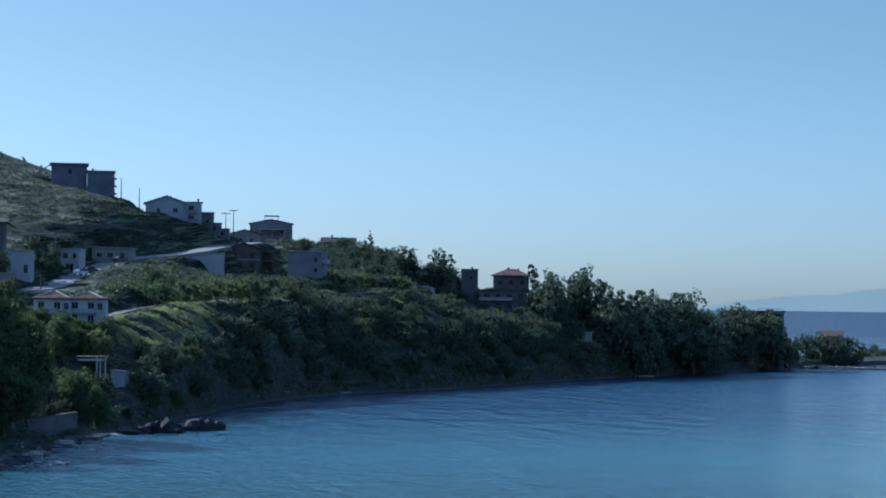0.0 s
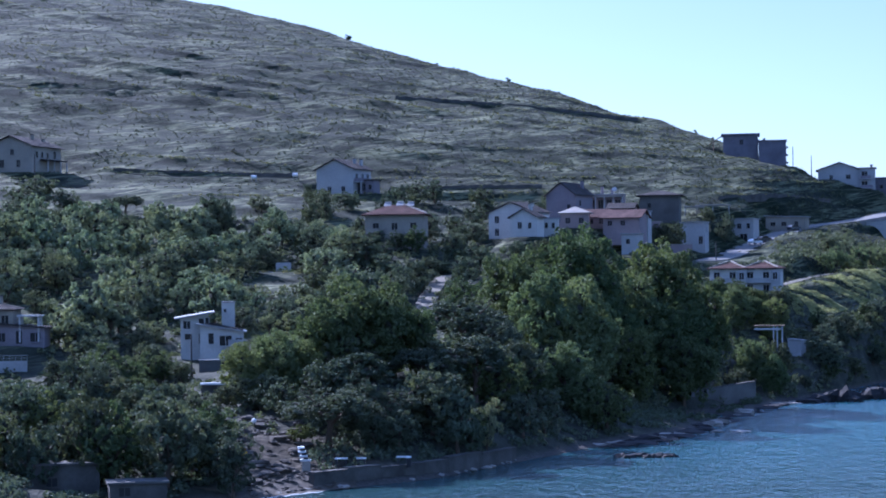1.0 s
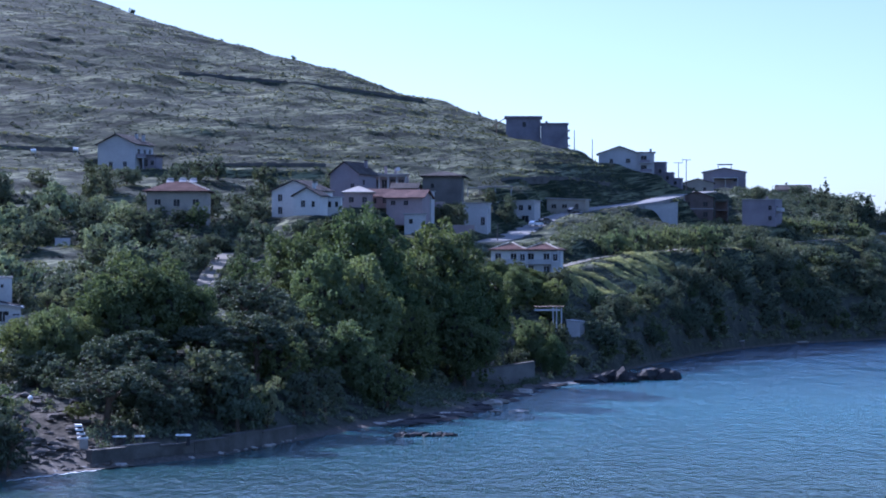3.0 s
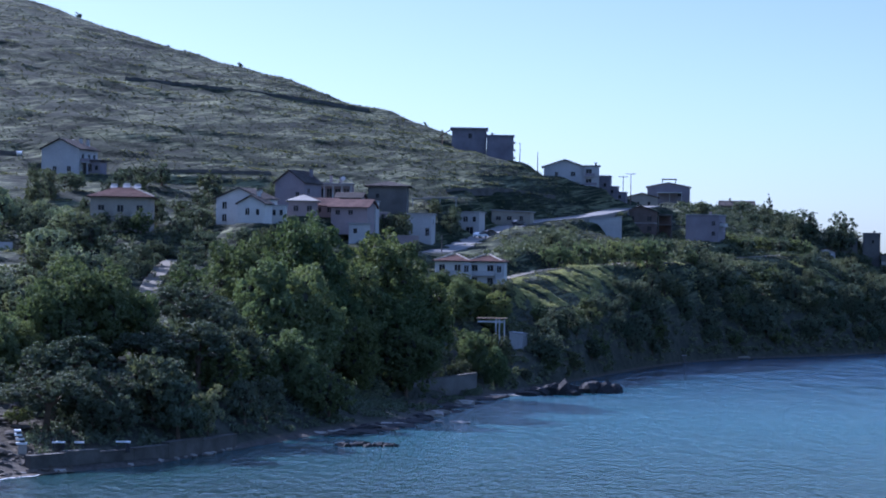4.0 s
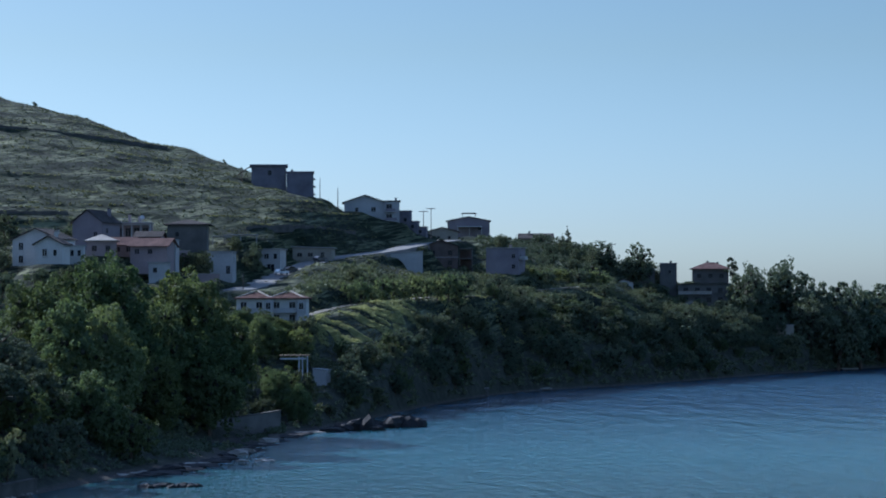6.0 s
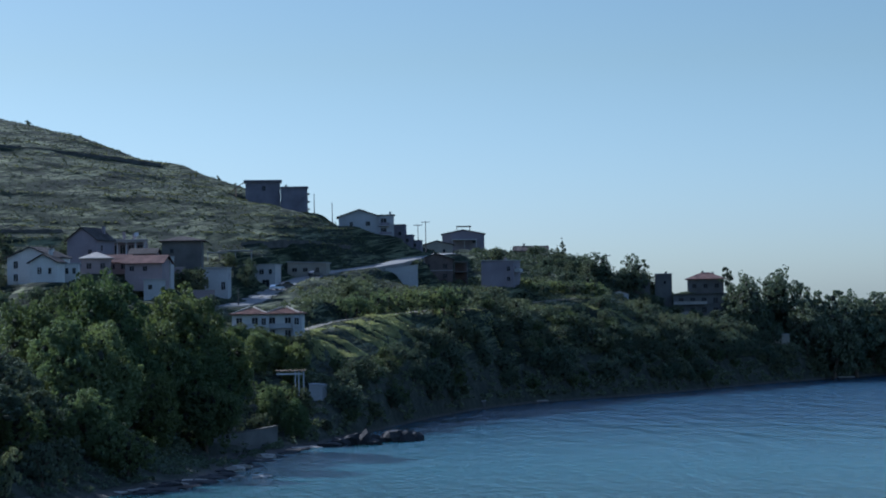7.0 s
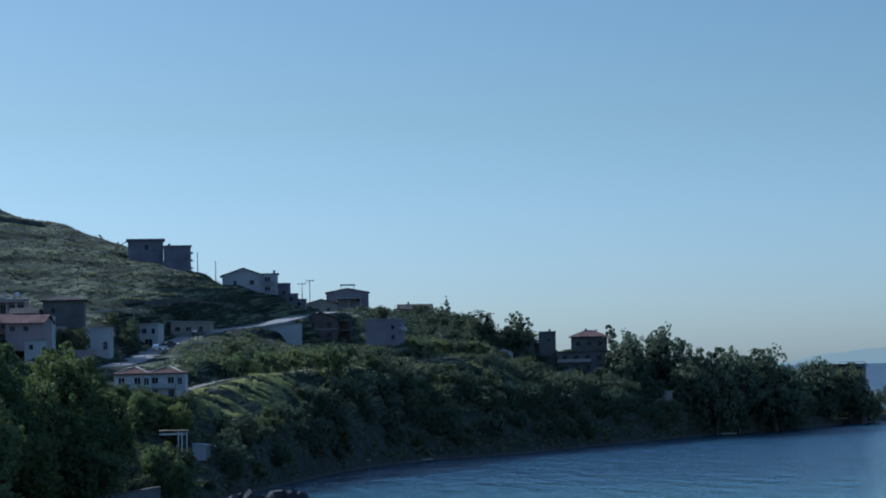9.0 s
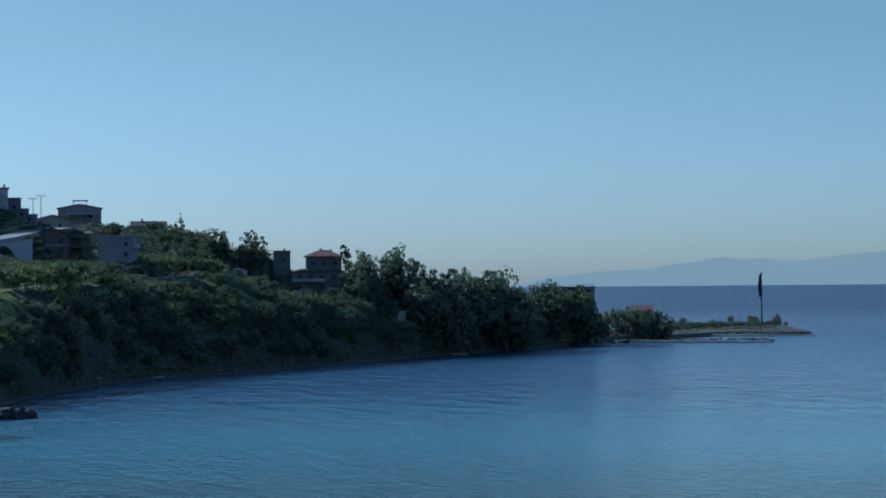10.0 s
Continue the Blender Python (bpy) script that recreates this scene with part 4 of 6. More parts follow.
# near white house
o = house(-12.76, 338, 12.6, 4.4, 8, 6.3, "white house with a rising mono-pitch roof and dark windows", "shed", -1.0, 1.0, BRIGHT, WHITE, 0,
          [("f", -1.2, 4.3, 1.1, 1.2), ("f", 1.1, 5.0, 0.8, 0.9), ("f", 2.0, 5.1, 0.5, 0.9), ("f", -1.1, 2.6, 0.9, 0.9), ("f", 1.0, 1.9, 0.6, 1.6)], foot=5, clear=1.0)
o = house(-12.02, 335, 11.8, 6.9, 7, 5.1, "white wing under a falling roof with tall dark openings", "shed", 1.3, 0.5, BRIGHT, WHITE, 0,
          [("f", -1.7, 2.7, 0.8, 1.7), ("f", 0.6, 2.4, 1.9, 1.6), ("f", 2.7, 2.3, 1.0, 1.3), ("f", 0.9, 0.1, 0.9, 0.9), ("f", 2.3, 0.2, 1.1, 1.2)], foot=5, clear=1.0)
part("roof_tiles", Shape().solid([(-2.6, 5.95), (3.4, 4.76), (3.4, 4.9), (-2.6, 6.1)], -3.2, 4.0), TILE_BROWN, o, "dark tiled roof slope")
balcony(o, 1.0, 3.9, -4.6, -3.5, 2.5)
o = house(-11.84, 339, 15, 2.1, 3, 5.9, "white stair tower rising above the roof", "flat", 0.2, 0.12, BRIGHT, GREY, 0, [("f", -0.5, 4.4, 0.4, 0.5)], foot=6, clear=0.6)
w = thing("retaining_wall", polar_pose(-12.4, 324, 8.6), "tall grey retaining wall with a drain pole", "wall")
part("wall", Shape().box(-1.4, 4.6, -0.3, 0.3, -3, 3.6), UMBER, w)
part("coping", Shape().box(-1.5, 4.7, -0.4, 0.4, 3.6, 3.75), GREY, w)
keep_view(-12.4, 324, 8, 10)
w = thing("garden_wall", polar_pose(-11.95, 300, 9.0), "low whitewashed wall at the top of the bank", "wall")
part("wall", Shape().box(-3.4, 3.4, -0.25, 0.25, -4, 0.7), STONE, w)
part("coping", Shape().box(-3.5, 3.5, -0.5, 0.35, 0.7, 1.0), FOAM, w)
keep_view(-11.95, 300, 7, 9.5)

# villa at the edge of the grove
o = house(-18.2, 346, 15.2, 8.6, 8, 4.9, "pale villa under a brown hipped roof", "hip", 1.5, 0.6, CREAM, TILE_BROWN, -10,
          [("f", -2.4, 2.6, 1.1, 1.4), ("f", 0.4, 2.6, 1.1, 1.4), ("f", 3.0, 2.2, 1.1, 1.9), ("f", -2.4, 0.2, 1.1, 1.3), ("r", 0, 2.6, 1.2, 1.4)], [(1.6, 0, 5.6, 1.6)], foot=5, clear=0.9)
o = house(-17.4, 343, 14.4, 8.4, 6, 3.2, "low villa wing under a dark lean roof", "shed", 0.9, 0.5, MAUVE, TILE_BROWN, -10,
          [("f", -2.6, 0.7, 1.2, 1.4), ("f", 0.2, 0.4, 1.0, 2.0), ("f", 2.8, 0.7, 1.6, 1.4)], foot=5, clear=0.9)
o = thing("pergola", polar_pose(-17.15, 341, 16.2, -10), "white pergola frame on the villa roof terrace", "pergola")
for x in (-1.5, 1.5):
    for y in (-1.2, 1.2):
        part("post", Shape().box(x - 0.15, x + 0.15, y - 0.15, y + 0.15, -1.2, 2.9), FRAME_WHITE, o)
part("roof", Shape().box(-1.9, 1.9, -1.6, 1.6, 2.9, 3.15), FRAME_WHITE, o)
w = thing("garden_wall", polar_pose(-18.0, 333, 10.6), "long white garden wall with a railing", "wall")
part("wall", Shape().box(-6.5, 4.4, -0.2, 0.2, -3, 1.7), WHITE, w)
railing(w, -6.5, 4.4, 0, 1.7, 0.9)
keep_view(-18.0, 333, 11, 11.0)
o = house(-10.5, 432, 20.5, 7.0, 7, 5.4, "grey unfinished concrete house in the grove", "flat", 0.3, 0.5, GREY, GREY, 0, [("f", -1.8, 3.0, 1.4, 1.5), ("f", 1.6, 3.0, 1.4, 1.5)], clear=0.3)
part("roof_room", Shape().box(-0.2, 2.9, -1, 3, 5.7, 7.4), WHITE, o)

# boat sheds on the shore
for az, d, z, w, h in ((-16.3, 238, 1.4, 7.6, 2.9), (-14.35, 231, 0.8, 6.2, 1.9)):
    o = house(az, d, z, w, 4, h, "low grey concrete boat shed above the shore", "flat", 0.2, 0.25, STONE, UMBER, 4, [("f", -1.5, 0.6, 1.2, 0.9)], foot=3, clear=0.8, name="boat_shed")

# ---------------------------------------------------------------- road, tracks and walls


def ribbon(name, points, width, material, label, category, lift=0.15, thick=1.2):
    """A road bed along bearings and distances with given heights."""
    pts = [polar(a, d, z) for a, d, z in points]
    fine = []
    for i in range(len(pts) - 1):
        p0, p1, p2, p3 = pts[max(0, i - 1)], pts[i], pts[i + 1], pts[min(len(pts) - 1, i + 2)]
        for k in range(10):
            u = k / 10
            fine.append(0.5 * ((2 * p1) + (p2 - p0) * u + (2 * p0 - 5 * p1 + 4 * p2 - p3) * u * u + (3 * p1 - p0 - 3 * p2 + p3) * u ** 3))
    fine.append(pts[-1])
    for q in fine[::2]:
        PADS.append((q.x, q.y, width * 0.62, q.z - 0.1, 6.0))
    s, rows = Shape(), []
    for i, p in enumerate(fine):
        t = (fine[min(i + 1, len(fine) - 1)] - fine[max(i - 1, 0)])
        side = Vector((t.y, -t.x, 0)).normalized() * width / 2
        for q, dz in ((p - side, lift), (p + side, lift), (p + side * 1.08, -thick), (p - side * 1.08, -thick)):
            rows.append((q.x, q.y, q.z + dz))
    faces = []
    for i in range(len(fine) - 1):
        a, b = 4 * i, 4 * i + 4
        faces += [(a, a + 1, b + 1, b), (a + 1, a + 2, b + 2, b + 1), (a + 2, a + 3, b + 3, b + 2), (a + 3, a, b, b + 3)]
    faces += [(0, 3, 2, 1), tuple(len(rows) - 4 + k for k in range(4))]
    s.add(rows, faces)
    return tagged(new(name, s.mesh(name, material)), label, category, kind="structure"), fine


road, _ = ribbon("road", [(-0.6, 498, 27.0), (0.5, 505, 27.5), (1.5, 522, 28.0), (2.6, 572, 32.2), (3.7, 612, 37.0), (5.05, 640, 39.6), (5.7, 652, 41.0), (6.3, 668, 42.9), (7.2, 712, 45.6)],
                         7.5, ASPHALT, "pale worn asphalt road climbing the hill", "road", 0.2, 3.0)
for a in (1.5, 2.0, 2.6, 3.2, 3.7, 4.4, 5.05, 5.7):
    keep_view(a, 540 + (a - 1.5) * 34, 9, 28 + (a - 1.5) * 3.4 - 0.5)
ribbon("dirt_track", [(3.2, 492, 21.5), (4.3, 520, 23.7), (5.4, 540, 24.6), (6.4, 558, 25.7), (7.4, 572, 26.3), (8.2, 590, 26.2)], 2.6, DIRT, "pale dirt track along a terrace", "track", 0.15)
keep_view(4.35, 492, 16, 16.5)
keep_view(5.5, 520, 10, 18.5)
for a in (3.6, 4.3, 5.0, 5.7, 6.4, 7.0, 7.7):
    keep_view(a, 505 + (a - 3.2) * 18, 9, 21.8 + (a - 3.2) * 1.1)
ribbon("dirt_track", [(9.5, 648, 28.1), (10.3, 655, 28.9), (11.1, 664, 29.6)], 3.0, DIRT, "short pale dirt track above the bank", "track", 0.15)
keep_view(10.3, 655, 16, 28.3)
ribbon("dirt_track", [(-6.75, 368, 14.6), (-6.6, 385, 16.6), (-6.45, 405, 19.2), (-6.2, 425, 22.2), (-5.9, 445, 24.6)], 3.6, DIRT, "sunlit dirt lane climbing between the trees", "track", 0.3)
keep_view(-6.55, 390, 4.5, 16)


def stone_wall(points, h, label="dry stone terrace wall on the slope"):
    pts = [on_ground(a, d) for a, d in points]
    o = thing("terrace_wall", Matrix.Translation(pts[0]), label, "stone wall", "terrace walls")
    s = Shape()
    rng = random.Random(int(points[0][0] * 100))
    for i in range(len(pts) - 1):
        p, q = pts[i] - pts[0], pts[i + 1] - pts[0]
        n = max(2, int((q - p).length / 1.1))
        for k in range(n):
            a, b = p.lerp(q, k / n), p.lerp(q, (k + 1) / n)
            hh = h * (0.8 + 0.4 * rng.random())
            s.add([(a.x, a.y - 0.3, a.z - 1), (b.x, b.y - 0.3, b.z - 1), (b.x, b.y + 0.4, b.z - 1), (a.x, a.y + 0.4, a.z - 1),
                   (a.x, a.y - 0.25, a.z + hh), (b.x, b.y - 0.25, b.z + hh), (b.x, b.y + 0.4, b.z + hh), (a.x, a.y + 0.4, a.z + hh)],
                  [(3, 2, 1, 0), (4, 5, 6, 7), (0, 1, 5, 4), (1, 2, 6, 5), (2, 3, 7, 6), (3, 0, 4, 7)])
    part("stones", s, STONE, o)


# sea wall and landing with white gate blocks
for i in range(6):
    a0, a1 = -9.6 + 0.92 * i, -8.68 + 0.92 * i
    d0, d1 = float(along(SHORE, a0)) + 2.0, float(along(SHORE, a1)) + 2.0
    p, q = polar(a0, d0), polar(a1, d1)
    mid, ln = (p + q) / 2, (q - p).length
    w = thing("sea_wall", pose(mid.x, mid.y, 0, 0, 0, math.degrees(math.atan2(q.y - p.y, q.x - p.x))), "dark stone sea wall under the trees", "sea wall", "sea walls")
    part("wall", Shape().box(-ln / 2, ln / 2, -0.4, 0.6, -1.0, 1.9 + 0.2 * math.sin(i * 2)), STONE, w)
    part("coping", Shape().box(-ln / 2, ln / 2, -0.5, 0.7, 1.9 + 0.2 * math.sin(i * 2), 2.05 + 0.2 * math.sin(i * 2)), STONE, w)
p, q = polar(0.2, 376), polar(2.5, 398)
w = thing("retaining_wall", pose((p.x + q.x) / 2, (p.y + q.y) / 2, 0.3, 0, 0, math.degrees(math.atan2(q.y - p.y, q.x - p.x))), "grey rendered retaining wall behind the dark beach", "wall")
half = (q - p).length / 2
part("wall", Shape().solid([(-half, -2), (half, -2), (half, 3.9), (half * 0.2, 3.4), (-half * 0.3, 3.1), (-half, 2.2)], -0.35, 0.35), UMBER, w)
part("coping", Shape().solid([(-half, 2.2), (-half * 0.3, 3.1), (half * 0.2, 3.4), (half, 3.9), (half, 4.05), (half * 0.2, 3.55), (-half * 0.3, 3.25), (-half, 2.35)], -0.45, 0.45), STONE, w)
keep_view(1.35, 387, 16, 1.0)
g = thing("gate_pillar", polar_pose(-9.85, 250, 1.2), "stone gate pillar topped by stacked white slabs", "pillar")
part("pillar", Shape().box(-0.1, 0.9, -0.4, 0.4, -1.5, 1.7), PALE_STONE, g)
for k, (dx, wd) in enumerate(((0.3, 1.3), (0.1, 1.0), (-0.1, 0.9), (-0.2, 0.8))):
    part("slab", Shape().box(dx - wd / 2, dx + wd / 2, -0.45, 0.45, 1.75 + k * 0.5, 1.97 + k * 0.5), FOAM, g)
    if k < 3:
        part("core", Shape().box(dx - 0.2, dx + 0.35, -0.3, 0.3, 1.97 + k * 0.5, 2.25 + k * 0.5), DARKMETAL, g)
keep_view(-9.85, 253, 1.6, 1.6, 0.15)
for az, d, wdt in ((-8.8, 254, 1.6), (-8.25, 254, 1.2), (-7.1, 255, 1.6), (-6.95, 254.5, 0.7)):
    o = thing("bench", polar_pose(az, d, 2.0), "white slab bench on the sea wall", "bench", "benches on the sea wall")
    part("slab", Shape().box(-wdt / 2, wdt / 2, -0.25, 0.25, 0.75, 0.92), FOAM, o)
    part("leg", Shape().box(-wdt / 2 + 0.1, -wdt / 2 + 0.3, -0.2, 0.2, -0.4, 0.75), DARKMETAL, o)
    part("leg", Shape().box(wdt / 2 - 0.3, wdt / 2 - 0.1, -0.2, 0.2, -0.4, 0.75), DARKMETAL, o)
o = thing("pump_house", polar_pose(8.15, 549, 0.5), "small pale box shed at the waterline", "shed")
part("wall", Shape().box(-0.9, 0.9, -0.8, 0.8, -1.5, 1.5), UMBER, o)
part("roof", Shape().box(-1.05, 1.05, -0.95, 0.95, 1.5, 1.65), GREY, o)
keep_view(8.15, 546, 3, 0.2, 0.1)

for az, d, wdt in ((21.55, 880, 9.5), (18.0, 757, 6.0), (9.6, 582, 7.0)):
    o = thing("landing_stage", polar_pose(az, d, 0.0, 14), "low pale concrete landing at the water's edge", "landing stage", "landing stages")
    part("deck", Shape().box(-wdt / 2, wdt / 2, -1.6, 1.6, 0.35, 0.7), PALE_STONE, o)
    part("footing", Shape().box(-wdt / 2 + 0.3, wdt / 2 - 0.3, -1.3, 1.3, -1.5, 0.35), STONE, o)

# ---------------------------------------------------------------- poles, flag and cars


def utility_pole(az, d, z, h, arm):
    o = thing("utility_pole", polar_pose(az, d, z), "thin utility pole on the ridge" if not arm else "tall power pole with a crossarm", "pole", "utility poles")
    part("pole", Shape().tube([(0, 0, -1.5), (0, 0, h)], [0.17, 0.11], 7), DARKMETAL, o)
    if arm:
        part("crossarm", Shape().box(-1.5, 1.5, -0.1, 0.1, h - 0.35, h - 0.15), DARKMETAL, o)
        for x in (-1.3, 0, 1.3):
            part("insulator", Shape().tube([(x, 0, h - 0.15), (x, 0, h + 0.2)], [0.08, 0.05]), GREY, o)
    return o


utility_pole(3.62, 690, 59.0, 6.5, False)
utility_pole(4.11, 690, 56.5, 6.0, False)
utility_pole(6.46, 706, 47.0, 8.5, True)
utility_pole(6.67, 706, 46.9, 9.6, True)
utility_pole(1.52, 518, 27.8, 4.2, False)
utility_pole(11.62, 738, 33.0, 12.0, True)
utility_pole(-17.0, 540, 50.0, 7.0, False)
utility_pole(-12.85, 318, 9.5, 7.0, False)

o = thing("flagpole", polar_pose(26.25, 1250, 0.8), "very tall flagpole with a limp dark flag", "flagpole")
part("pole", Shape().tube([(0, 0, -0.5), (0, 0, 16), (0, 0, 31.5)], [0.65, 0.5, 0.32], 10), DARKMETAL, o)
part("base", Shape().tube([(0, 0, -1), (0, 0, 1.2)], [2.2, 1.8], 10), GREY, o)
part("finial", Shape().tube([(0, 0, 31.5), (0, 0, 32.3)], [0.4, 0.1], 8), METAL, o)
fl, nx, nz = Shape(), 8, 22
front = []
for side in (-0.12, 0.12):
    for j in range(nz + 1):
        for i in range(nx + 1):
            u, v = i / nx, j / nz
            spread = (0.45 + 0.55 * math.sin(3.14 * min(1, 0.1 + v * 0.8))) * 1.7
            front.append((-u * spread - 0.2, side + 0.7 * math.sin(u * 9 + v * 3) * u, 30.8 - 13.5 * v - 1.5 * u))
m = (nx + 1) * (nz + 1)
quads = [(j * (nx + 1) + i, j * (nx + 1) + i + 1, (j + 1) * (nx + 1) + i + 1, (j + 1) * (nx + 1) + i) for j in range(nz) for i in range(nx)]
fl.add(front, quads + [tuple(m + k for k in reversed(q)) for q in quads])
part("flag", fl, CLOTH, o, "limp dark blue-grey flag", True)


def car(az, d, z, turn, paint, label):
    o = thing("car", polar_pose(az, d, z, turn), label, "car", "parked cars")
    body = part("body", Shape().solid([(-2.1, 0.35), (2.1, 0.35), (2.15, 0.75), (1.9, 0.95), (1.15, 1.0), (0.55, 1.48), (-1.25, 1.5), (-1.95, 1.05), (-2.15, 0.9)], -0.85, 0.85), paint, o)
    part("side_window", Shape().solid([(-1.7, 1.02), (0.95, 1.02), (0.5, 1.42), (-1.2, 1.44)], -0.87, 0.87), PANE, body)
    part("windscreen", Shape().add([(1.12, -0.75, 1.03), (1.12, 0.75, 1.03), (0.6, 0.7, 1.47), (0.6, -0.7, 1.47), (1.16, -0.75, 1.03), (1.16, 0.75, 1.03), (0.64, 0.7, 1.47), (0.64, -0.7, 1.47)],
                                [(3, 2, 1, 0), (4, 5, 6, 7), (0, 1, 5, 4), (1, 2, 6, 5), (2, 3, 7, 6), (3, 0, 4, 7)]), PANE, body)
    for x in (-1.3, 1.35):
        for y in (-0.8, 0.8):
            w = part("wheel", Shape().tube([(x, y - 0.1, 0.32), (x, y + 0.1, 0.32)], [0.32, 0.32], 12), RUBBER, o)
            part("rim", Shape().tube([(x, y - 0.115, 0.32), (x, y + 0.115, 0.32)], [0.2, 0.2], 10), METAL, w)
    for y in (-0.6, 0.6):
        part("headlight", Shape().box(2.05, 2.17, y - 0.18, y + 0.18, 0.66, 0.8), FRAME_WHITE, body)


car(2.57, 568, 32.2, 50, CARWHITE, "white parked car on the sloping road")
car(2.82, 577, 33.1, 50, CARDARK, "dark parked car on the sloping road")
car(3.62, 606, 36.6, 50, CARDARK, "dark car further up the sloping road")

# paths along the old terraces, each under a low dry stone wall
for pts, w in ((((-7.38, 562), (-6.29, 567), (-4.74, 577), (-3.19, 585)), 1.8), (((-14.84, 564), (-13.39, 560), (-11.55, 566), (-10.01, 576)), 1.6),
               (((-17.9, 663), (-15.65, 674), (-12.91, 675), (-10.76, 682)), 1.7), (((-6.14, 556), (-4.9, 564), (-3.3, 571)), 1.4)):
    ribbon("footpath", [(a, d, float(wild_z(a, d))) for a, d in pts], w, DIRT, "narrow pale footpath along a terrace", "path", 0.12)
build_ground()
stone_wall([(-7.4, 567), (-6.3, 572), (-4.75, 582), (-3.2, 590)], 0.7)
stone_wall([(-14.9, 569), (-13.4, 565), (-11.5, 571), (-10.0, 581)], 0.6)
stone_wall([(-7.2, 708), (-4.7, 711), (-2.55, 721), (-0.55, 732)], 1.1)
stone_wall([(1.6, 602), (3.2, 628), (4.6, 655)], 1.2)

# pebble beach at the landing with a line of foam
beach = [(-11.8, -0.5), (-11.2, 0.0), (-10.6, 1.0), (-10.0, 1.6), (-9.4, 1.4), (-8.9, 0.6), (-8.4, 0.2)]
s = Shape()
rows = []
for a, wide in beach:
    base = float(along(SHORE, a))
    for k in range(6):
        d = base - 1.5 + (3.5 + 3.0 * max(0, wide)) * k / 5
        rows.append(polar(a, d, max(float(ground_z(a, d)), 0.02) + 0.06))
s.add(rows, [(i * 6 + k, i * 6 + 6 + k, i * 6 + 7 + k, i * 6 + 1 + k) for i in range(len(beach) - 1) for k in range(5)])
tagged(new("beach", s.mesh("beach", PEBBLE)), "small pale pebble beach at the landing", "beach", kind="structure")
s, rows = Shape(), []
for i in range(31):
    a = -11.8 + 2.5 * i / 30
    base = float(along(SHORE, a)) - 2.2 + 0.5 * math.sin(i * 1.3)
    wide = 0.35 + 0.2 * math.sin(i * 2.1)
    rows += [polar(a, base, 0.05), polar(a, base + wide, 0.07)]
s.add(rows, [(2 * i, 2 * i + 2, 2 * i + 3, 2 * i + 1) for i in range(30)])
tagged(new("foam_line", s.mesh("foam_line", FOAM)), "thin white line of foam along the beach", "foam", kind="structure")

# ---------------------------------------------------------------- rocks


def rock_shape(s, c, size, seed, squash=0.6, fine=2):
    """One weathered boulder, an island of its own."""
    rng = random.Random(seed)
    off = Vector((rng.random() * 50, rng.random() * 50, rng.random() * 50))
    bm = bmesh.new()
    bmesh.ops.create_icosphere(bm, subdivisions=fine, radius=1)
    v = []
    for p in bm.verts:
        n = p.co.normalized()
        r = 0.85 + 0.5 * noise.noise(n * 1.4 + off) + 0.75 * abs(noise.noise(n * 2.6 + off)) + 0.28 * noise.noise(n * 5.1 + off)
        v.append((c[0] + n.x * r * size[0], c[1] + n.y * r * size[1], c[2] + n.z * r * size[2] * squash))
    s.add(v, [[q.index for q in f.verts] for f in bm.faces])
    bm.free()
    return s


def boulder(az, d, z, size, seed, label="dark weathered boulder at the waterline", mat=None):
    o = thing("boulder", polar_pose(az, d, z), label, "rock", "shore rocks")
    part("stone", rock_shape(Shape(), (0, 0, 0), size, seed), mat or ROCK, o)
    return o


for i, (az, d, sx, sz) in enumerate(((3.95, 402, 2.6, 1.0), (4.25, 404, 2.4, 1.6), (4.65, 406, 3.0, 2.6), (4.95, 405, 2.2, 2.8), (5.15, 404, 1.7, 1.4), (5.52, 412, 2.3, 2.0),
                                     (5.78, 414, 2.2, 2.7), (6.05, 414, 2.3, 2.4), (6.28, 415, 1.9, 2.5))):
    boulder(az, d, 0.1, (sx * 0.95, 2.0, sz * 1.3), 10 + i, "dark sea boulder standing out of the water")
rng = random.Random(5)
for i in range(26):
    az = -1.2 + 3.6 * rng.random()
    d = float(along(SHORE, az)) - 4 + 6 * rng.random()
    k = 0.5 + 0.9 * rng.random() ** 2
    boulder(az, d, 0.1, (k * 1.5, k, k * 0.9), 100 + i, "pale stone on the shingle", PALE_STONE if rng.random() < 0.45 else ROCK)
for i in range(14):
    az = -1.2 + 1.5 * i / 13
    boulder(az, 283 + 2 * rng.random(), 0.0, (0.55 + 0.4 * rng.random(), 0.6, 0.75), 200 + i, "dark low rock awash in the shallows")
for i in range(46):
    az = -1.6 + 5.3 * rng.random()
    d = float(along(SHORE, az)) - 7 * rng.random() ** 1.5
    k = 0.5 + 0.8 * rng.random()
    boulder(az, d, 0.02, (k * 2.6, k * 1.6, k * 0.5), 700 + i, "dark flat rock awash at the waterline")
for i in range(18):
    az = -10.6 + 7 * rng.random()
    d = float(along(SHORE, az)) - 1 + 3 * rng.random()
    k = 0.2 + 0.3 * rng.random()
    boulder(az, d, 0.15, (k * 1.3, k, k), 300 + i, "small pale stone at the waterline", PALE_STONE)

for i, (az, d, w) in enumerate(((-1.75, 303, 2.6), (-1.35, 306, 3.4), (-0.75, 318, 4.6), (-0.2, 320, 4.0), (0.5, 322, 3.2), (1.5, 327, 2.2), (2.1, 327, 3.2), (3.3, 398, 5.5), (2.9, 396, 4.0), (3.7, 401, 4.5))):
    boulder(az, d, 0.12, (w * 0.5, 0.7, 0.42), 600 + i, "flat pale rock shelf at the waterline", PALE_STONE)

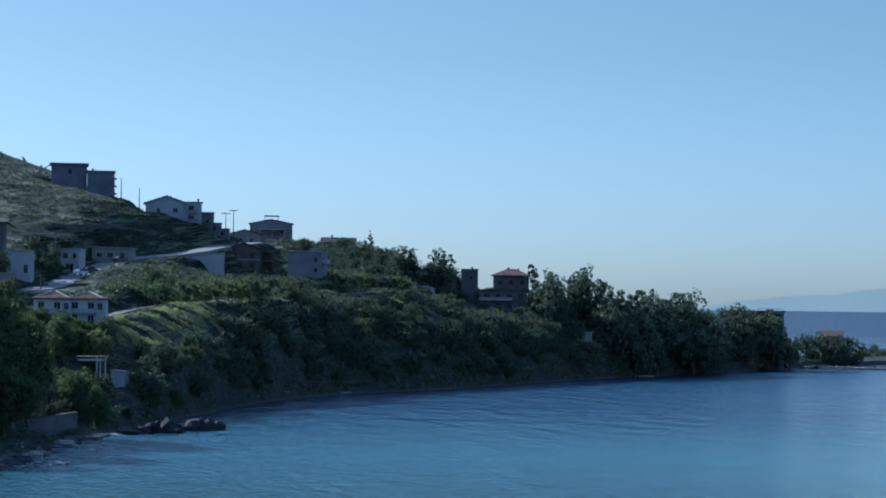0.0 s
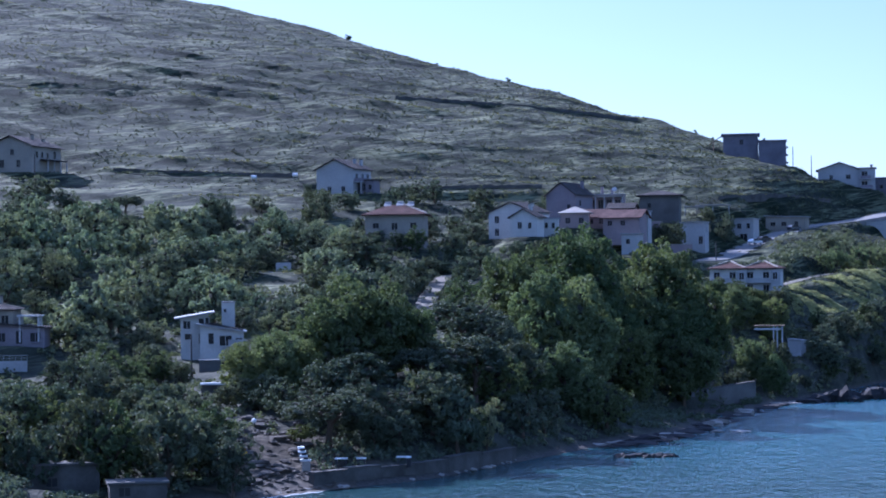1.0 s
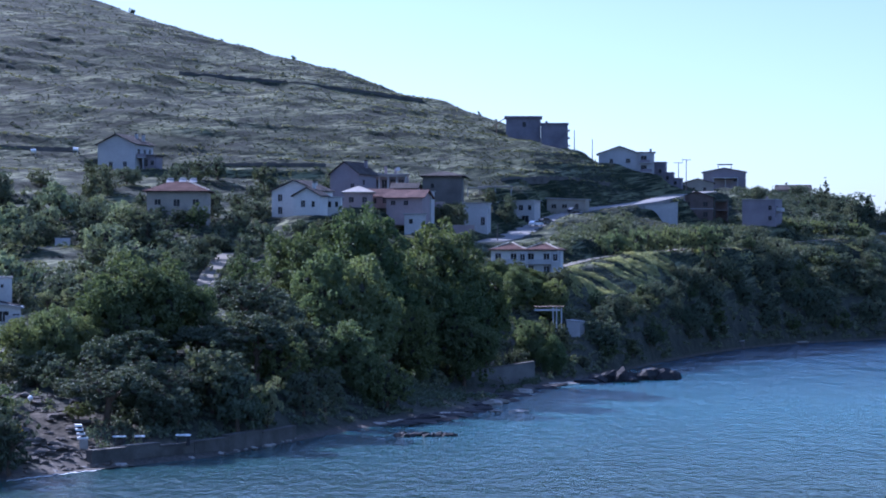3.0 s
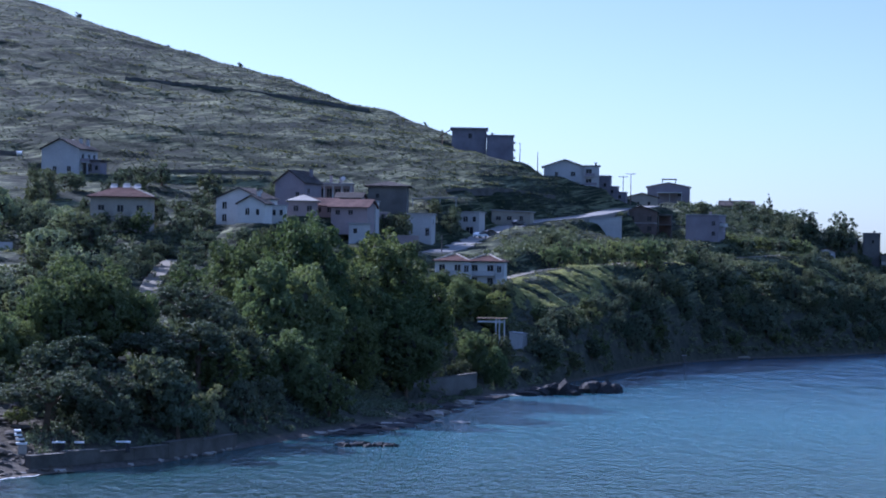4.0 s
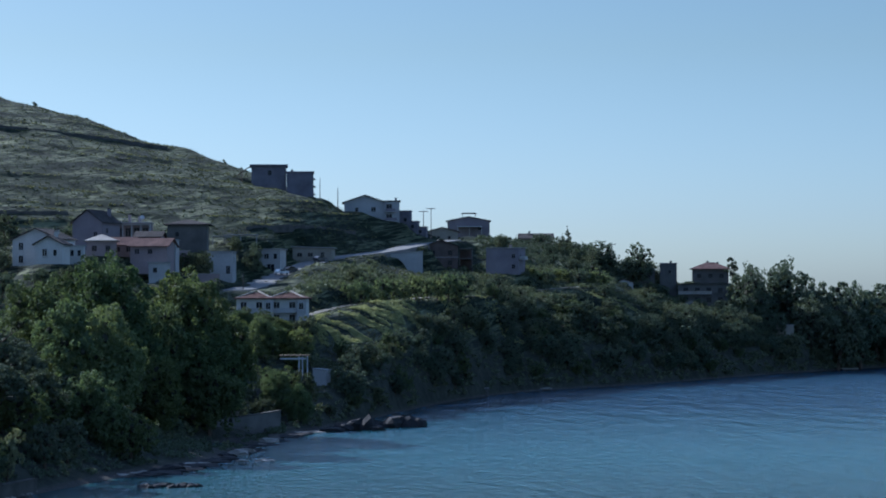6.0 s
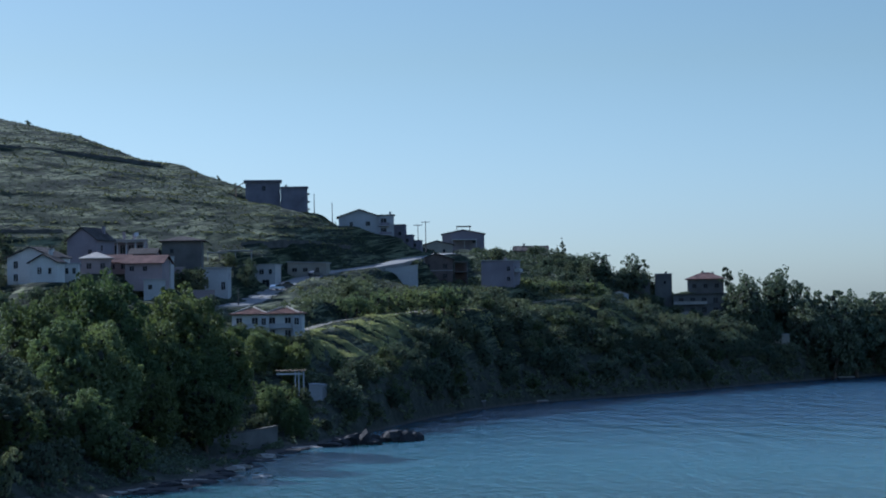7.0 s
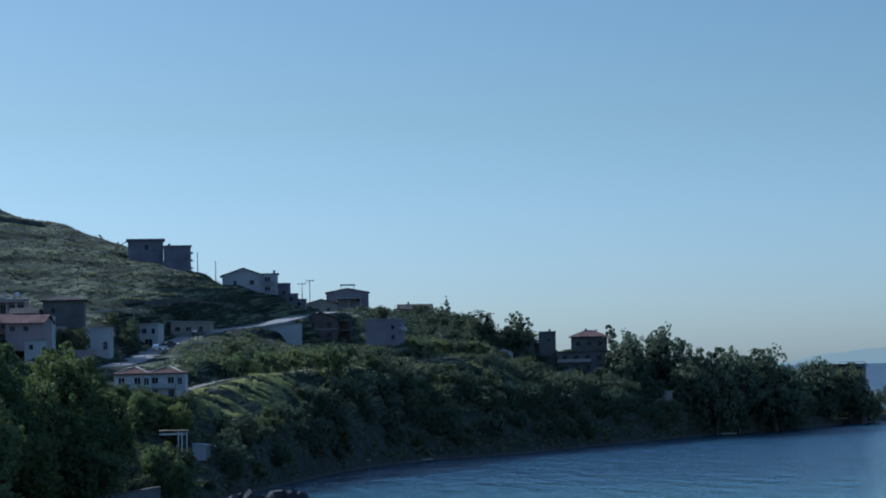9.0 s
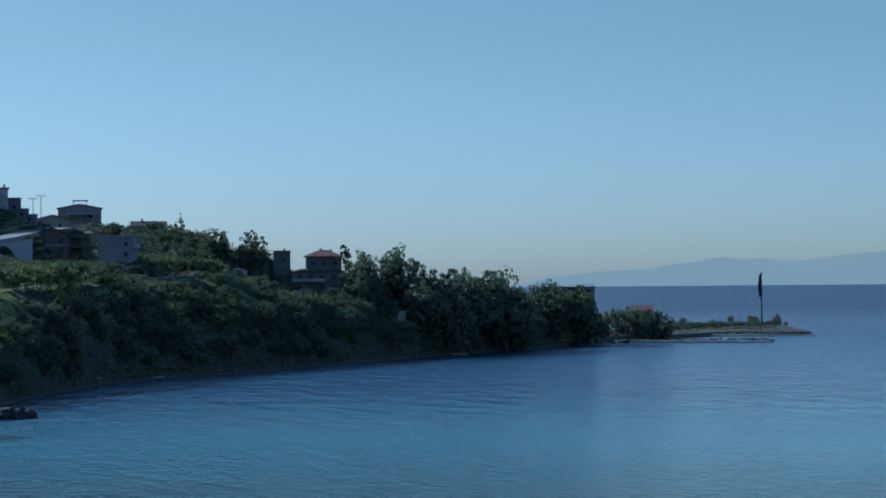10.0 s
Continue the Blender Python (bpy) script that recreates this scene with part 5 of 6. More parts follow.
# low stone jetty and breakwater off the spit
for j, (a0, a1, d0, d1, hgt, name) in enumerate(((22.3, 26.45, 900, 915, 1.5, "jetty"), (23.6, 27.5, 1010, 1050, 1.4, "breakwater"))):
    o = thing("breakwater", polar_pose(a0, d0, 0), "long low breakwater of dark rubble", "breakwater")
    inv = o.matrix_world.inverted()
    core, p, q = Shape(), inv @ polar(a0, d0), inv @ polar(a1, d1)
    core.solid([(0, -2), (q.x, -2), (q.x, hgt * 0.5), (0, hgt * 0.7)], -2.2, 2.2)
    part("core", core, PALE_STONE, o)
    st = Shape()
    for i in range(110):
        u = i / 109
        c = p.lerp(q, u)
        rock_shape(st, (c.x, c.y + 3 * rng.random() - 2.5, hgt * (0.3 + 0.3 * rng.random())), (1.0 + 0.7 * rng.random(),) * 3, 400 + 120 * j + i, 0.5)
    part("rubble", st, ROCK, o)

BEACH_STONE = plain("brown_beach_stone", (0.10, 0.088, 0.074), 0.9, 0.45, 2.0, bump=0.6)
for i in range(90):
    az = -11.6 + 2.9 * rng.random()
    d = float(along(SHORE, az)) + 9 * rng.random() ** 1.3
    k = 0.14 + 0.36 * rng.random() ** 2
    boulder(az, d, float(ground_z(az, d)) + 0.1, (k * 1.4, k, k), 900 + i, "brown stone lying on the beach", BEACH_STONE)

for i in range(70):
    az = -11.7 + 2.0 * rng.random()
    d = float(along(SHORE, az)) + 5 + 34 * rng.random()
    k = 0.25 + 0.6 * rng.random() ** 2
    boulder(az, d, float(ground_z(az, d)) + 0.1, (k * 1.5, k, k * 0.8), 1100 + i, "brown rock on the bare slope behind the beach", BEACH_STONE)

for az0, az1, d0, d1 in ((23.7, 25.2, 1036, 1078), (25.25, 26.6, 1080, 1120)):
    p, q = polar(az0, d0), polar(az1, d1)
    mid, ln = (p + q) / 2, (q - p).length
    o = thing("sea_wall", pose(mid.x, mid.y, 0, 0, 0, math.degrees(math.atan2(q.y - p.y, q.x - p.x))), "low pale wall along the flat spit", "sea wall", "sea walls")
    part("wall", Shape().box(-ln / 2, ln / 2, -0.3, 0.3, 0, 2.7), PALE_STONE, o)
    part("coping", Shape().box(-ln / 2, ln / 2, -0.4, 0.4, 2.7, 2.85), PALE_STONE, o)

# ---------------------------------------------------------------- plants


def cards(rng, centres, normals, leaf, loose=0.7):
    """Small bent leaf clumps, four corners each, as numpy arrays of vertices and faces."""
    n = len(centres)
    nor = normals + loose * rng.normal(size=(n, 3))
    nor /= np.linalg.norm(nor, axis=1)[:, None] + 1e-9
    ref = rng.normal(size=(n, 3))
    u = np.cross(nor, ref)
    u /= np.linalg.norm(u, axis=1)[:, None] + 1e-9
    w = np.cross(nor, u)
    su = (leaf * (0.45 + 0.8 * rng.random(n)))[:, None]
    sw = (leaf * (0.35 + 0.6 * rng.random(n)))[:, None]
    bend = nor * su * 0.35
    v = np.stack([centres - u * su, centres - w * sw + bend, centres + u * su, centres + w * sw + bend], 1).reshape(-1, 3)
    return v, np.arange(4 * n).reshape(n, 4)


def crown_mesh(name, seed, lobes, n, leaf, material, core=0.38, loose=0.33, flat=1.0, tuft=0.36):
    """A crown of leaf clumps over several rounded lobes (x, y, z, r), with a dense inside."""
    rng = np.random.default_rng(seed)
    lob = np.array(lobes, float)
    wgt = lob[:, 3] ** 2
    heads = max(30, n // 20)                     # twig ends, each a tuft of leaves
    pick = rng.choice(len(lob), heads, p=wgt / wgt.sum())
    out = rng.normal(size=(heads, 3))
    out /= np.linalg.norm(out, axis=1)[:, None]
    size = np.minimum(lob[pick, 3] * tuft, 1.05) * rng.uniform(0.7, 1.3, heads)
    mid = lob[pick, :3] + out * (lob[pick, 3] * rng.uniform(0.72, 0.98, heads))[:, None] * np.array([1, 1, flat])
    of = rng.integers(0, heads, n)
    way = rng.normal(size=(n, 3)) + 0.5 * out[of]
    way /= np.linalg.norm(way, axis=1)[:, None]
    c = mid[of] + way * (size[of] * (0.6 + 0.45 * rng.random(n)))[:, None] * np.array([1, 1, 0.8])
    v, f = cards(rng, c, way, leaf, loose)
    s = Shape()
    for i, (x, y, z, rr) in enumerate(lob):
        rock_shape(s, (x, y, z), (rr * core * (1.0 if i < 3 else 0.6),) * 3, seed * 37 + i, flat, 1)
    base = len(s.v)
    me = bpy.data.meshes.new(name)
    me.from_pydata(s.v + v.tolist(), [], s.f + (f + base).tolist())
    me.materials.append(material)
    me.materials.append(TWIG_SHADE)                   # twig cores, darkened to paint shade between the leaf tufts
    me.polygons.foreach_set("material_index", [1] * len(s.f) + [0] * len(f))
    me.update()
    return me


def lobes_round(seed, w, h, z0, n, r0=0.30, ragged=0.16):
    """Lobes over an upright, uneven ellipsoid w wide and h high whose foot is at z0, with a few large ones inside."""
    rng = random.Random(seed)
    mid = z0 + h * 0.5
    out = [(0, 0, mid, min(w, h) * 0.28), (0, 0, mid - h * 0.18, min(w, h) * 0.26), (0, 0, mid + h * 0.14, min(w, h) * 0.22)]
    sway = [rng.uniform(0.96 - ragged, 0.96 + ragged) for _ in range(7)]
    for i in range(n):
        a, e = rng.random() * 6.2832, rng.uniform(-0.85, 1.0)
        rad = math.sqrt(max(0, 1 - e * e))
        k = rng.uniform(0.66, 0.86) * sway[int(a / 6.2832 * 7) % 7]
        out.append((k * rad * math.cos(a) * w / 2, k * rad * math.sin(a) * w / 2, mid + k * e * h / 2, min(w, h) * r0 * rng.uniform(0.55, 1.1)))
    return out


def trunk_shape(seed, h, r, spread, limbs=5):
    rng = random.Random(seed)
    s = Shape()
    lean = Vector((rng.uniform(-0.08, 0.08) * h, rng.uniform(-0.08, 0.08) * h, 0))
    fork = Vector((0, 0, h * 0.5)) + lean
    s.tube([(0, 0, -1.2), (0, 0, 0.1), tuple(lean * 0.4 + Vector((0, 0, h * 0.25))), tuple(fork), tuple(fork + Vector((0, 0, h * 0.3)))], [r * 1.5, r * 1.1, r * 0.9, r * 0.75, r * 0.3], 7)
    for i in range(limbs):
        a = 6.2832 * (i + rng.random() * 0.6) / limbs
        q = Vector((math.cos(a) * spread, math.sin(a) * spread, h * rng.uniform(0.75, 0.95)))
        st = fork * rng.uniform(0.7, 1.0)
        s.tube([tuple(st), tuple(st.lerp(q, 0.5) + Vector((0, 0, h * 0.06))), tuple(q)], [r * 0.5, r * 0.33, r * 0.12], 5)
    return s


def plant(name, trunk, crown, bark=BARK):
    """A pattern plant from which the others are copied; it stands at the origin until placed."""
    o = new(name)
    if trunk:
        part("trunk", trunk, bark, o)
    c = new("crown", crown)
    c.parent = o
    return o


BROAD = []
for k in range(4):
    w, h = 15.5 + k * 0.8, 13.5 + (k % 2) * 2.5
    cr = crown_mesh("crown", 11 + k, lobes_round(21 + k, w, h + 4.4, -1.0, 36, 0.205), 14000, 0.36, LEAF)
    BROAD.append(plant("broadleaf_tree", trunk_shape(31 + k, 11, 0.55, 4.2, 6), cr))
# plane trees whose lighter leaf colour stands for sunlight
SUNNY = []
for k in range(3):
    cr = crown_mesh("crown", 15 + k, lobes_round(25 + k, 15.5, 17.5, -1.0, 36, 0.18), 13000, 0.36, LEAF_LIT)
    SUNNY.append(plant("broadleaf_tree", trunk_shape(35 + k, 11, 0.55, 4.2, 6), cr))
PINES = []
for k in range(3):
    rr = random.Random(60 + k)
    lob = []
    for i in range(34):
        a, q = rr.random() * 6.2832, 4.0 * math.sqrt(rr.random())
        lob.append((q * math.cos(a), q * math.sin(a), 4.4 + 3.3 * (1 - (q / 4.3) ** 2) + rr.uniform(-0.5, 0.2), rr.uniform(1.1, 1.6)))
    cr = crown_mesh("crown", 51 + k, lob, 6500, 0.2, LEAF_PINE, 0.46, 0.33, 0.8, 0.3)
    PINES.append(plant("umbrella_pine", trunk_shape(71 + k, 8.5, 0.32, 3.2, 6), cr))
OLIVES = []
for k in range(4):
    cr = crown_mesh("crown", 81 + k, lobes_round(91 + k, 6.0, 5.6, 0.1, 15, 0.21), 1500, 0.25, LEAF_OLIVE)
    OLIVES.append(plant("olive_tree", trunk_shape(101 + k, 3.8, 0.26, 1.6, 4), cr))
YOUNG = []
for k in range(4):
    cr = crown_mesh("crown", 281 + k, lobes_round(291 + k, 6.0, 5.6, 0.1, 18, 0.21, 0.08), 1500, 0.25, LEAF_SCRUB)
    YOUNG.append(plant("young_tree", trunk_shape(301 + k, 3.8, 0.26, 1.6, 4), cr))
ROW = []
for k in range(3):
    cr = crown_mesh("crown", 381 + k, lobes_round(391 + k, 6.0, 5.6, 0.1, 20, 0.2, 0.06), 1900, 0.23, LEAF_ROW)
    ROW.append(plant("row_tree", trunk_shape(401 + k, 3.8, 0.2, 1.6, 4), cr))
CONES = []
for k in range(2):
    lob = [(0, 0, 1.0 + 0.9 * i, 0.95 * (1 - (i / 9.5) ** 1.6) + 0.12) for i in range(9)]
    cr = crown_mesh("crown", 121 + k, lob, 900, 0.24, LEAF_PINE, 0.55, 0.4, 1.2)
    CONES.append(plant("cypress", Shape().tube([(0, 0, -1), (0, 0, 2)], [0.2, 0.15]), cr))
ROUND = []
for k in range(3):
    cr = crown_mesh("crown", 131 + k, lobes_round(141 + k, 9.7, 9.3, 0.2, 40, 0.22, 0.06), 3800, 0.27, LEAF_SCRUB)
    ROUND.append(plant("shade_tree", trunk_shape(151 + k, 6, 0.34, 2.6, 5), cr))
WOOD_TREES = []
for k in range(4):
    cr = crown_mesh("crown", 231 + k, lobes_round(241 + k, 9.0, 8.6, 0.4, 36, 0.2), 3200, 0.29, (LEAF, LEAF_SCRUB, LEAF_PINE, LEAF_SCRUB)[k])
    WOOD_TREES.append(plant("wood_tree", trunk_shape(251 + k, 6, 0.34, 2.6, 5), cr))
SILVER = [plant("silver_tree", trunk_shape(261, 6, 0.3, 2.4, 5), crown_mesh("crown", 239, lobes_round(249, 9.0, 8.6, 0.4, 24, 0.19), 2600, 0.32, LEAF_SILVER))]
BUSHES = []
for k in range(3):
    cr = crown_mesh("crown", 161 + k, lobes_round(171 + k, 3.2, 2.3, -0.3, 6, 0.33), 520, 0.24, LEAF_SCRUB)
    BUSHES.append(plant("shrub", None, cr))

USED = set()
TREE_SPOTS = []


def grow(kind, az, d, z, scale, label, category, group="", squeeze=1.0, turn=None):
    """Stand a plant at a bearing and a distance; z None: on the ground there."""
    rng = random.Random(int(az * 1000) + int(d * 10))
    p = on_ground(az, d) if z is None else polar(az, d, z)
    k = kind[rng.randrange(len(kind))]
    m = pose(p.x, p.y, p.z, 0, 0, rng.random() * 360 if turn is None else turn) @ Matrix.Diagonal((scale, scale, scale * squeeze, 1))
    if k.name not in USED:
        USED.add(k.name)
        k.matrix_basis = m
        o = k
    else:
        s = Matrix.Diagonal((1 / k.scale[0], 1 / k.scale[1], 1 / k.scale[2], 1))
        o = copy_thing(k, m @ s)
    TREE_SPOTS.append((p.x, p.y, scale))
    return tagged(o, label, category, group)


def stands_free(az, d, top_z, half_w, gap=5.0):
    """True where a plant hides nothing that must stay in view and stands in no house."""
    top = math.degrees(math.atan2(top_z - EYE, d))
    hw = math.degrees(half_w / d)
    for a0, a1, dist, low in CLEAR:
        if az + hw > a0 and az - hw < a1:
            if d < dist and top > low:
                return False
            if abs(d - dist) < half_w + gap:
                return False
    return True


def plant_height(kind, scale):
    return {"broadleaf_tree": 17.5, "umbrella_pine": 9.2, "olive_tree": 6.0, "young_tree": 6.0, "cypress": 9.5, "shade_tree": 9.2, "wood_tree": 9.2, "shrub": 2.1}[kind[0].name.split(".")[0]] * scale


def tree_to(kind, az, d, top, width, label, category, group="", nominal=18.5, tall=19.0, slim=1.25):
    """A tree with a given crown width whose top reaches a given height; its foot is on the ground."""
    g = float(ground_z(az, d))
    s = max(width / nominal, (top - g) / tall / slim)
    return grow(kind, az, d, g, s, label, category, group, max(0.6, (top - g) / (tall * s)))


# great plane trees by the shore
PL = "tall leafy plane tree with sunlit top near the shore"
for az, d, top, w in ((-8.35, 300, 26.2, 15.5), (-9.2, 296, 23.0, 9.5), (-7.35, 303, 23.6, 9), (-3.7, 362, 31.0, 13), (-2.2, 360, 33.0, 14.5), (-1.1, 372, 27.2, 8.5),
                      (-0.02, 386, 30.8, 9), (0.8, 392, 26.0, 6.5), (-1.4, 360, 22, 12), (-0.2, 375, 22, 13), (0.5, 384, 21, 10), (2.2, 440, 21.5, 7), (-0.8, 352, 16, 10), (0.6, 372, 15, 10)):
    tree_to(BROAD, az, d, top, w, PL, "tree", "shore plane trees")
SL = "plane tree near the shore with sunlight painted into its leaves"
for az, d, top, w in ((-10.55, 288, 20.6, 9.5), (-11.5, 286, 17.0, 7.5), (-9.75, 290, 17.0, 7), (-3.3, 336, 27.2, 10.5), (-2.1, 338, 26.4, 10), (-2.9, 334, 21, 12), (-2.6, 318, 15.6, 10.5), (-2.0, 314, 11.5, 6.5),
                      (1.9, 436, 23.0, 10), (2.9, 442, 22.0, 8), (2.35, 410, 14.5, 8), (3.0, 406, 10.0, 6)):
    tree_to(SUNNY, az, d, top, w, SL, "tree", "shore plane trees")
UP = "dark umbrella pine with a flat spreading crown"
for az, d, top, w in ((-9.15, 262, 11.6, 13.5), (-8.4, 276, 15.0, 11), (-5.1, 291, 16.6, 13), (-5.35, 326, 22.2, 14), (-6.6, 296, 15, 10), (-4.2, 305, 16.4, 10), (-7.4, 268, 11.0, 9), (-4.6, 320, 19, 10)):
    tree_to(PINES, az, d, top, w, UP, "pine tree", "shore pines", 9.5, 9.2)
for az, d, top, w in ((-6.3, 269, 13.6, 9.5), (-5.6, 268, 12.0, 7.5), (-3.8, 289, 10.0, 6.5), (-3.2, 298, 9.5, 6), (-7.9, 262, 8, 6), (-9.9, 262, 6.6, 4), (-1.9, 322, 10, 7), (-5.2, 274, 8.0, 5)):
    tree_to(WOOD_TREES, az, d, top, w, "dense dark green tree above the sea wall", "tree", "sea wall trees", 10.3, 10.0)
tree_to(SILVER, -4.8, 276, 9.6, 4.6, "pale silver-green tree above the sea wall", "tree", "sea wall trees", 10.0, 9.6, 2.0)

# skyline trees along the crest
CR = "dark rounded tree on the skyline"
for az, d, top, w in ((9.7, 760, 46.4, 8), (10.1, 745, 45.0, 9), (10.75, 752, 46.4, 8), (10.3, 742, 42, 8), (11.25, 738, 46.0, 12), (11.55, 736, 42, 8), (11.1, 730, 41, 10), (12.35, 736, 45.2, 10.5), (12.1, 733, 40, 7),
                      (12.6, 752, 39.5, 6), (16.4, 760, 39.5, 11.5), (15.9, 758, 36.6, 10), (15.3, 736, 37.6, 10), (16.9, 764, 34, 9), (17.5, 768, 32.8, 11), (18.1, 775, 31.5, 10), (18.75, 790, 32.3, 11.5), (19.3, 795, 31, 10),
                      (19.0, 798, 27, 11), (19.55, 803, 24, 8), (17.0, 748, 27, 10), (17.7, 755, 26, 11), (18.3, 770, 25, 11), (14.95, 748, 32, 8), (20.15, 858, 25.5, 12), (20.55, 858, 27.3, 13), (21.0, 860, 26.3, 11), (21.3, 864, 20, 8), (20.1, 852, 14, 9), (20.7, 854, 13, 9), (21.2, 862, 12, 8),
                      (19.8, 815, 12, 8), (21.9, 880, 11.5, 9), (16.0, 738, 22, 10), (15.2, 730, 18, 9), (14.6, 726, 16, 9), (22.35, 925, 15.3, 11), (22.8, 930, 16.2, 11), (23.35, 935, 14.8, 10), (23.65, 945, 12.0, 8),
                      (22.0, 915, 13.6, 7), (23.0, 926, 12.0, 9), (23.3, 930, 10.5, 9), (22.5, 915, 9.0, 8)):
    tree_to(ROUND, az, d, top, w, CR, "tree", "crest trees", 10.3, 10.0)
for az, d, top, w in ((10.42, 772, 53.4, 2.8), (10.28, 772, 48.5, 2.2), (8.6, 780, 50.6, 1.6), (8.72, 780, 50.2, 1.6), (8.85, 780, 49.6, 1.5), (9.0, 780, 50.2, 1.7)):
    tree_to(CONES, az, d, top, w, "slim dark cypress standing on the skyline", "cypress", "crest cypresses", 2.1, 9.5, 3.0)
rr = random.Random(77)
lob = [(rr.uniform(-1.7, 1.7) * (1.1 - 0.08 * i), rr.uniform(-0.9, 0.9), 4.6 + 0.42 * i, rr.uniform(0.55, 0.9)) for i in range(9)]
LAYERED = [plant("layered_pine", Shape().tube([(0, 0, -1.2), (0.1, 0, 3.5), (0, 0, 8.4)], [0.2, 0.14, 0.06]), crown_mesh("crown", 71, lob, 1100, 0.22, LEAF_PINE, 0.4, 0.4, 0.45))]
tree_to(LAYERED, 14.88, 752, 40.6, 5.0, "thin wind-shaped pine on the skyline", "pine tree", "crest pines", 3.4, 8.6, 3.0)

# palms and rounded bushes on the spit
for az, d, top, w in ((26.03, 1180, 7.8, 7.5), (24.15, 1080, 8.2, 6), (24.6, 1100, 5.6, 5), (24.95, 1120, 6.4, 6.5), (25.2, 1150, 4.4, 5), (24.35, 1060, 4.5, 6), (25.7, 1160, 3.6, 5), (23.9, 1000, 5.0, 6), (24.8, 1090, 4.0, 6)):
    tree_to(ROUND, az, d, top, w, "low rounded bush on the flat spit", "bush", "spit bushes", 10.3, 10.0)
for az, d, top in ((25.41, 1200, 7.4), (26.65, 1200, 8.2), (26.9, 1190, 4.0)):
    tree_to(ROUND, az, d, top, 3.2, "small clipped tree on a thin stem", "tree", "spit trees", 10.3, 10.0)

for i in range(16):
    az = 23.8 + 0.19 * i
    tree_to(ROUND, az, 1040 + 9 * i + 12 * math.sin(i * 2.7), 3.9 + 1.1 * math.sin(i * 1.9) + (0.8 if i % 4 == 0 else 0), 5.5 + 1.5 * math.sin(i * 2.2), "low bush along the flat spit", "bush", "spit bushes", 10.3, 10.0)

for kind, az, d, top, w in ((BROAD, 1.45, 452, 23.2, 6.5), (BROAD, 2.05, 455, 21.9, 6), (BROAD, 2.6, 453, 22.0, 6), (WOOD_TREES, 3.05, 456, 21.2, 4.5), (WOOD_TREES, 2.75, 419, 12.4, 5), (WOOD_TREES, 3.15, 418, 12.0, 4),
                            (WOOD_TREES, -3.9, 462, 33.0, 5), (WOOD_TREES, -3.3, 460, 33.6, 5), (WOOD_TREES, -2.6, 488, 36.4, 4.5), (WOOD_TREES, -1.9, 490, 36.0, 4), (ROUND, 0.35, 540, 38.5, 4), (ROUND, -0.4, 535, 39.5, 4),
                            (ROUND, 1.3, 565, 42.5, 4.5), (ROUND, 1.85, 570, 41.0, 3.5), (ROUND, -2.95, 545, 47, 4), (ROUND, 21.3, 862, 21.5, 9), (ROUND, 21.6, 864, 17.5, 8), (ROUND, 21.75, 868, 11, 7), (ROUND, 13.5, 731, 25.5, 6), (ROUND, 14.6, 730, 24.0, 7), (ROUND, 13.0, 730, 26.0, 6), (ROUND, 15.4, 736, 27.0, 7), (ROUND, 14.0, 730, 23.0, 6)):
    tree_to(kind, az, d, top, w, "leafy tree half hiding the houses", "tree", "village trees", *((18.5, 19.0) if kind is BROAD else (10.3, 10.0)))

for az, d, top, w in ((-11.4, 283, 12.5, 6), (-10.6, 281, 13.0, 6.5), (-11.0, 279, 10.5, 5), (-11.9, 281, 11.0, 5), (-10.2, 276, 10.5, 5), (-13.6, 318, 14.2, 5.5), (-13.1, 314, 13.0, 4.5), (-11.6, 322, 15.0, 4.5), (-14.2, 322, 16.0, 6),
                      (-9.7, 468, 33.0, 6), (-11.2, 452, 30.0, 6), (-10.3, 424, 24.0, 5), (-9.6, 420, 25.5, 5.5), (-11.1, 415, 24.0, 5.5), (-6.3, 448, 29.5, 5), (-5.5, 455, 31, 5), (-5.2, 440, 29, 5.5), (0.0, 528, 38.2, 6), (0.45, 526, 38.5, 5), (-0.3, 524, 37.2, 5), (1.55, 459, 24.3, 5), (2.05, 459, 23.7, 4.5), (3.25, 458, 22.6, 4), (-7.8, 462, 36.0, 6), (-7.2, 460, 35.4, 6), (-6.7, 459, 36.2, 6)):
    tree_to(WOOD_TREES, az, d, top, w, "leafy tree filling the gap on the bank", "tree", "bank trees", 10.3, 10.0)

# rows of young trees along the tracks
for az, d, top, w in [(4.45 + 0.3 * i, 529 + 3.6 * i, 30.6 + 0.25 * i + 0.9 * math.sin(i * 2.3), 4.5 + 1.0 * math.sin(i * 1.7)) for i in range(11)] + \
        [(9.0 + 0.3 * i, 664 + 1.5 * i, 35.4 + 0.5 * math.sin(i * 2.1), 6.2 + math.sin(i * 1.3)) for i in range(9)]:
    tree_to(ROW, az, d, top, w, "bright young tree in a row above the track", "tree", "track trees", 6.0, 6.0)

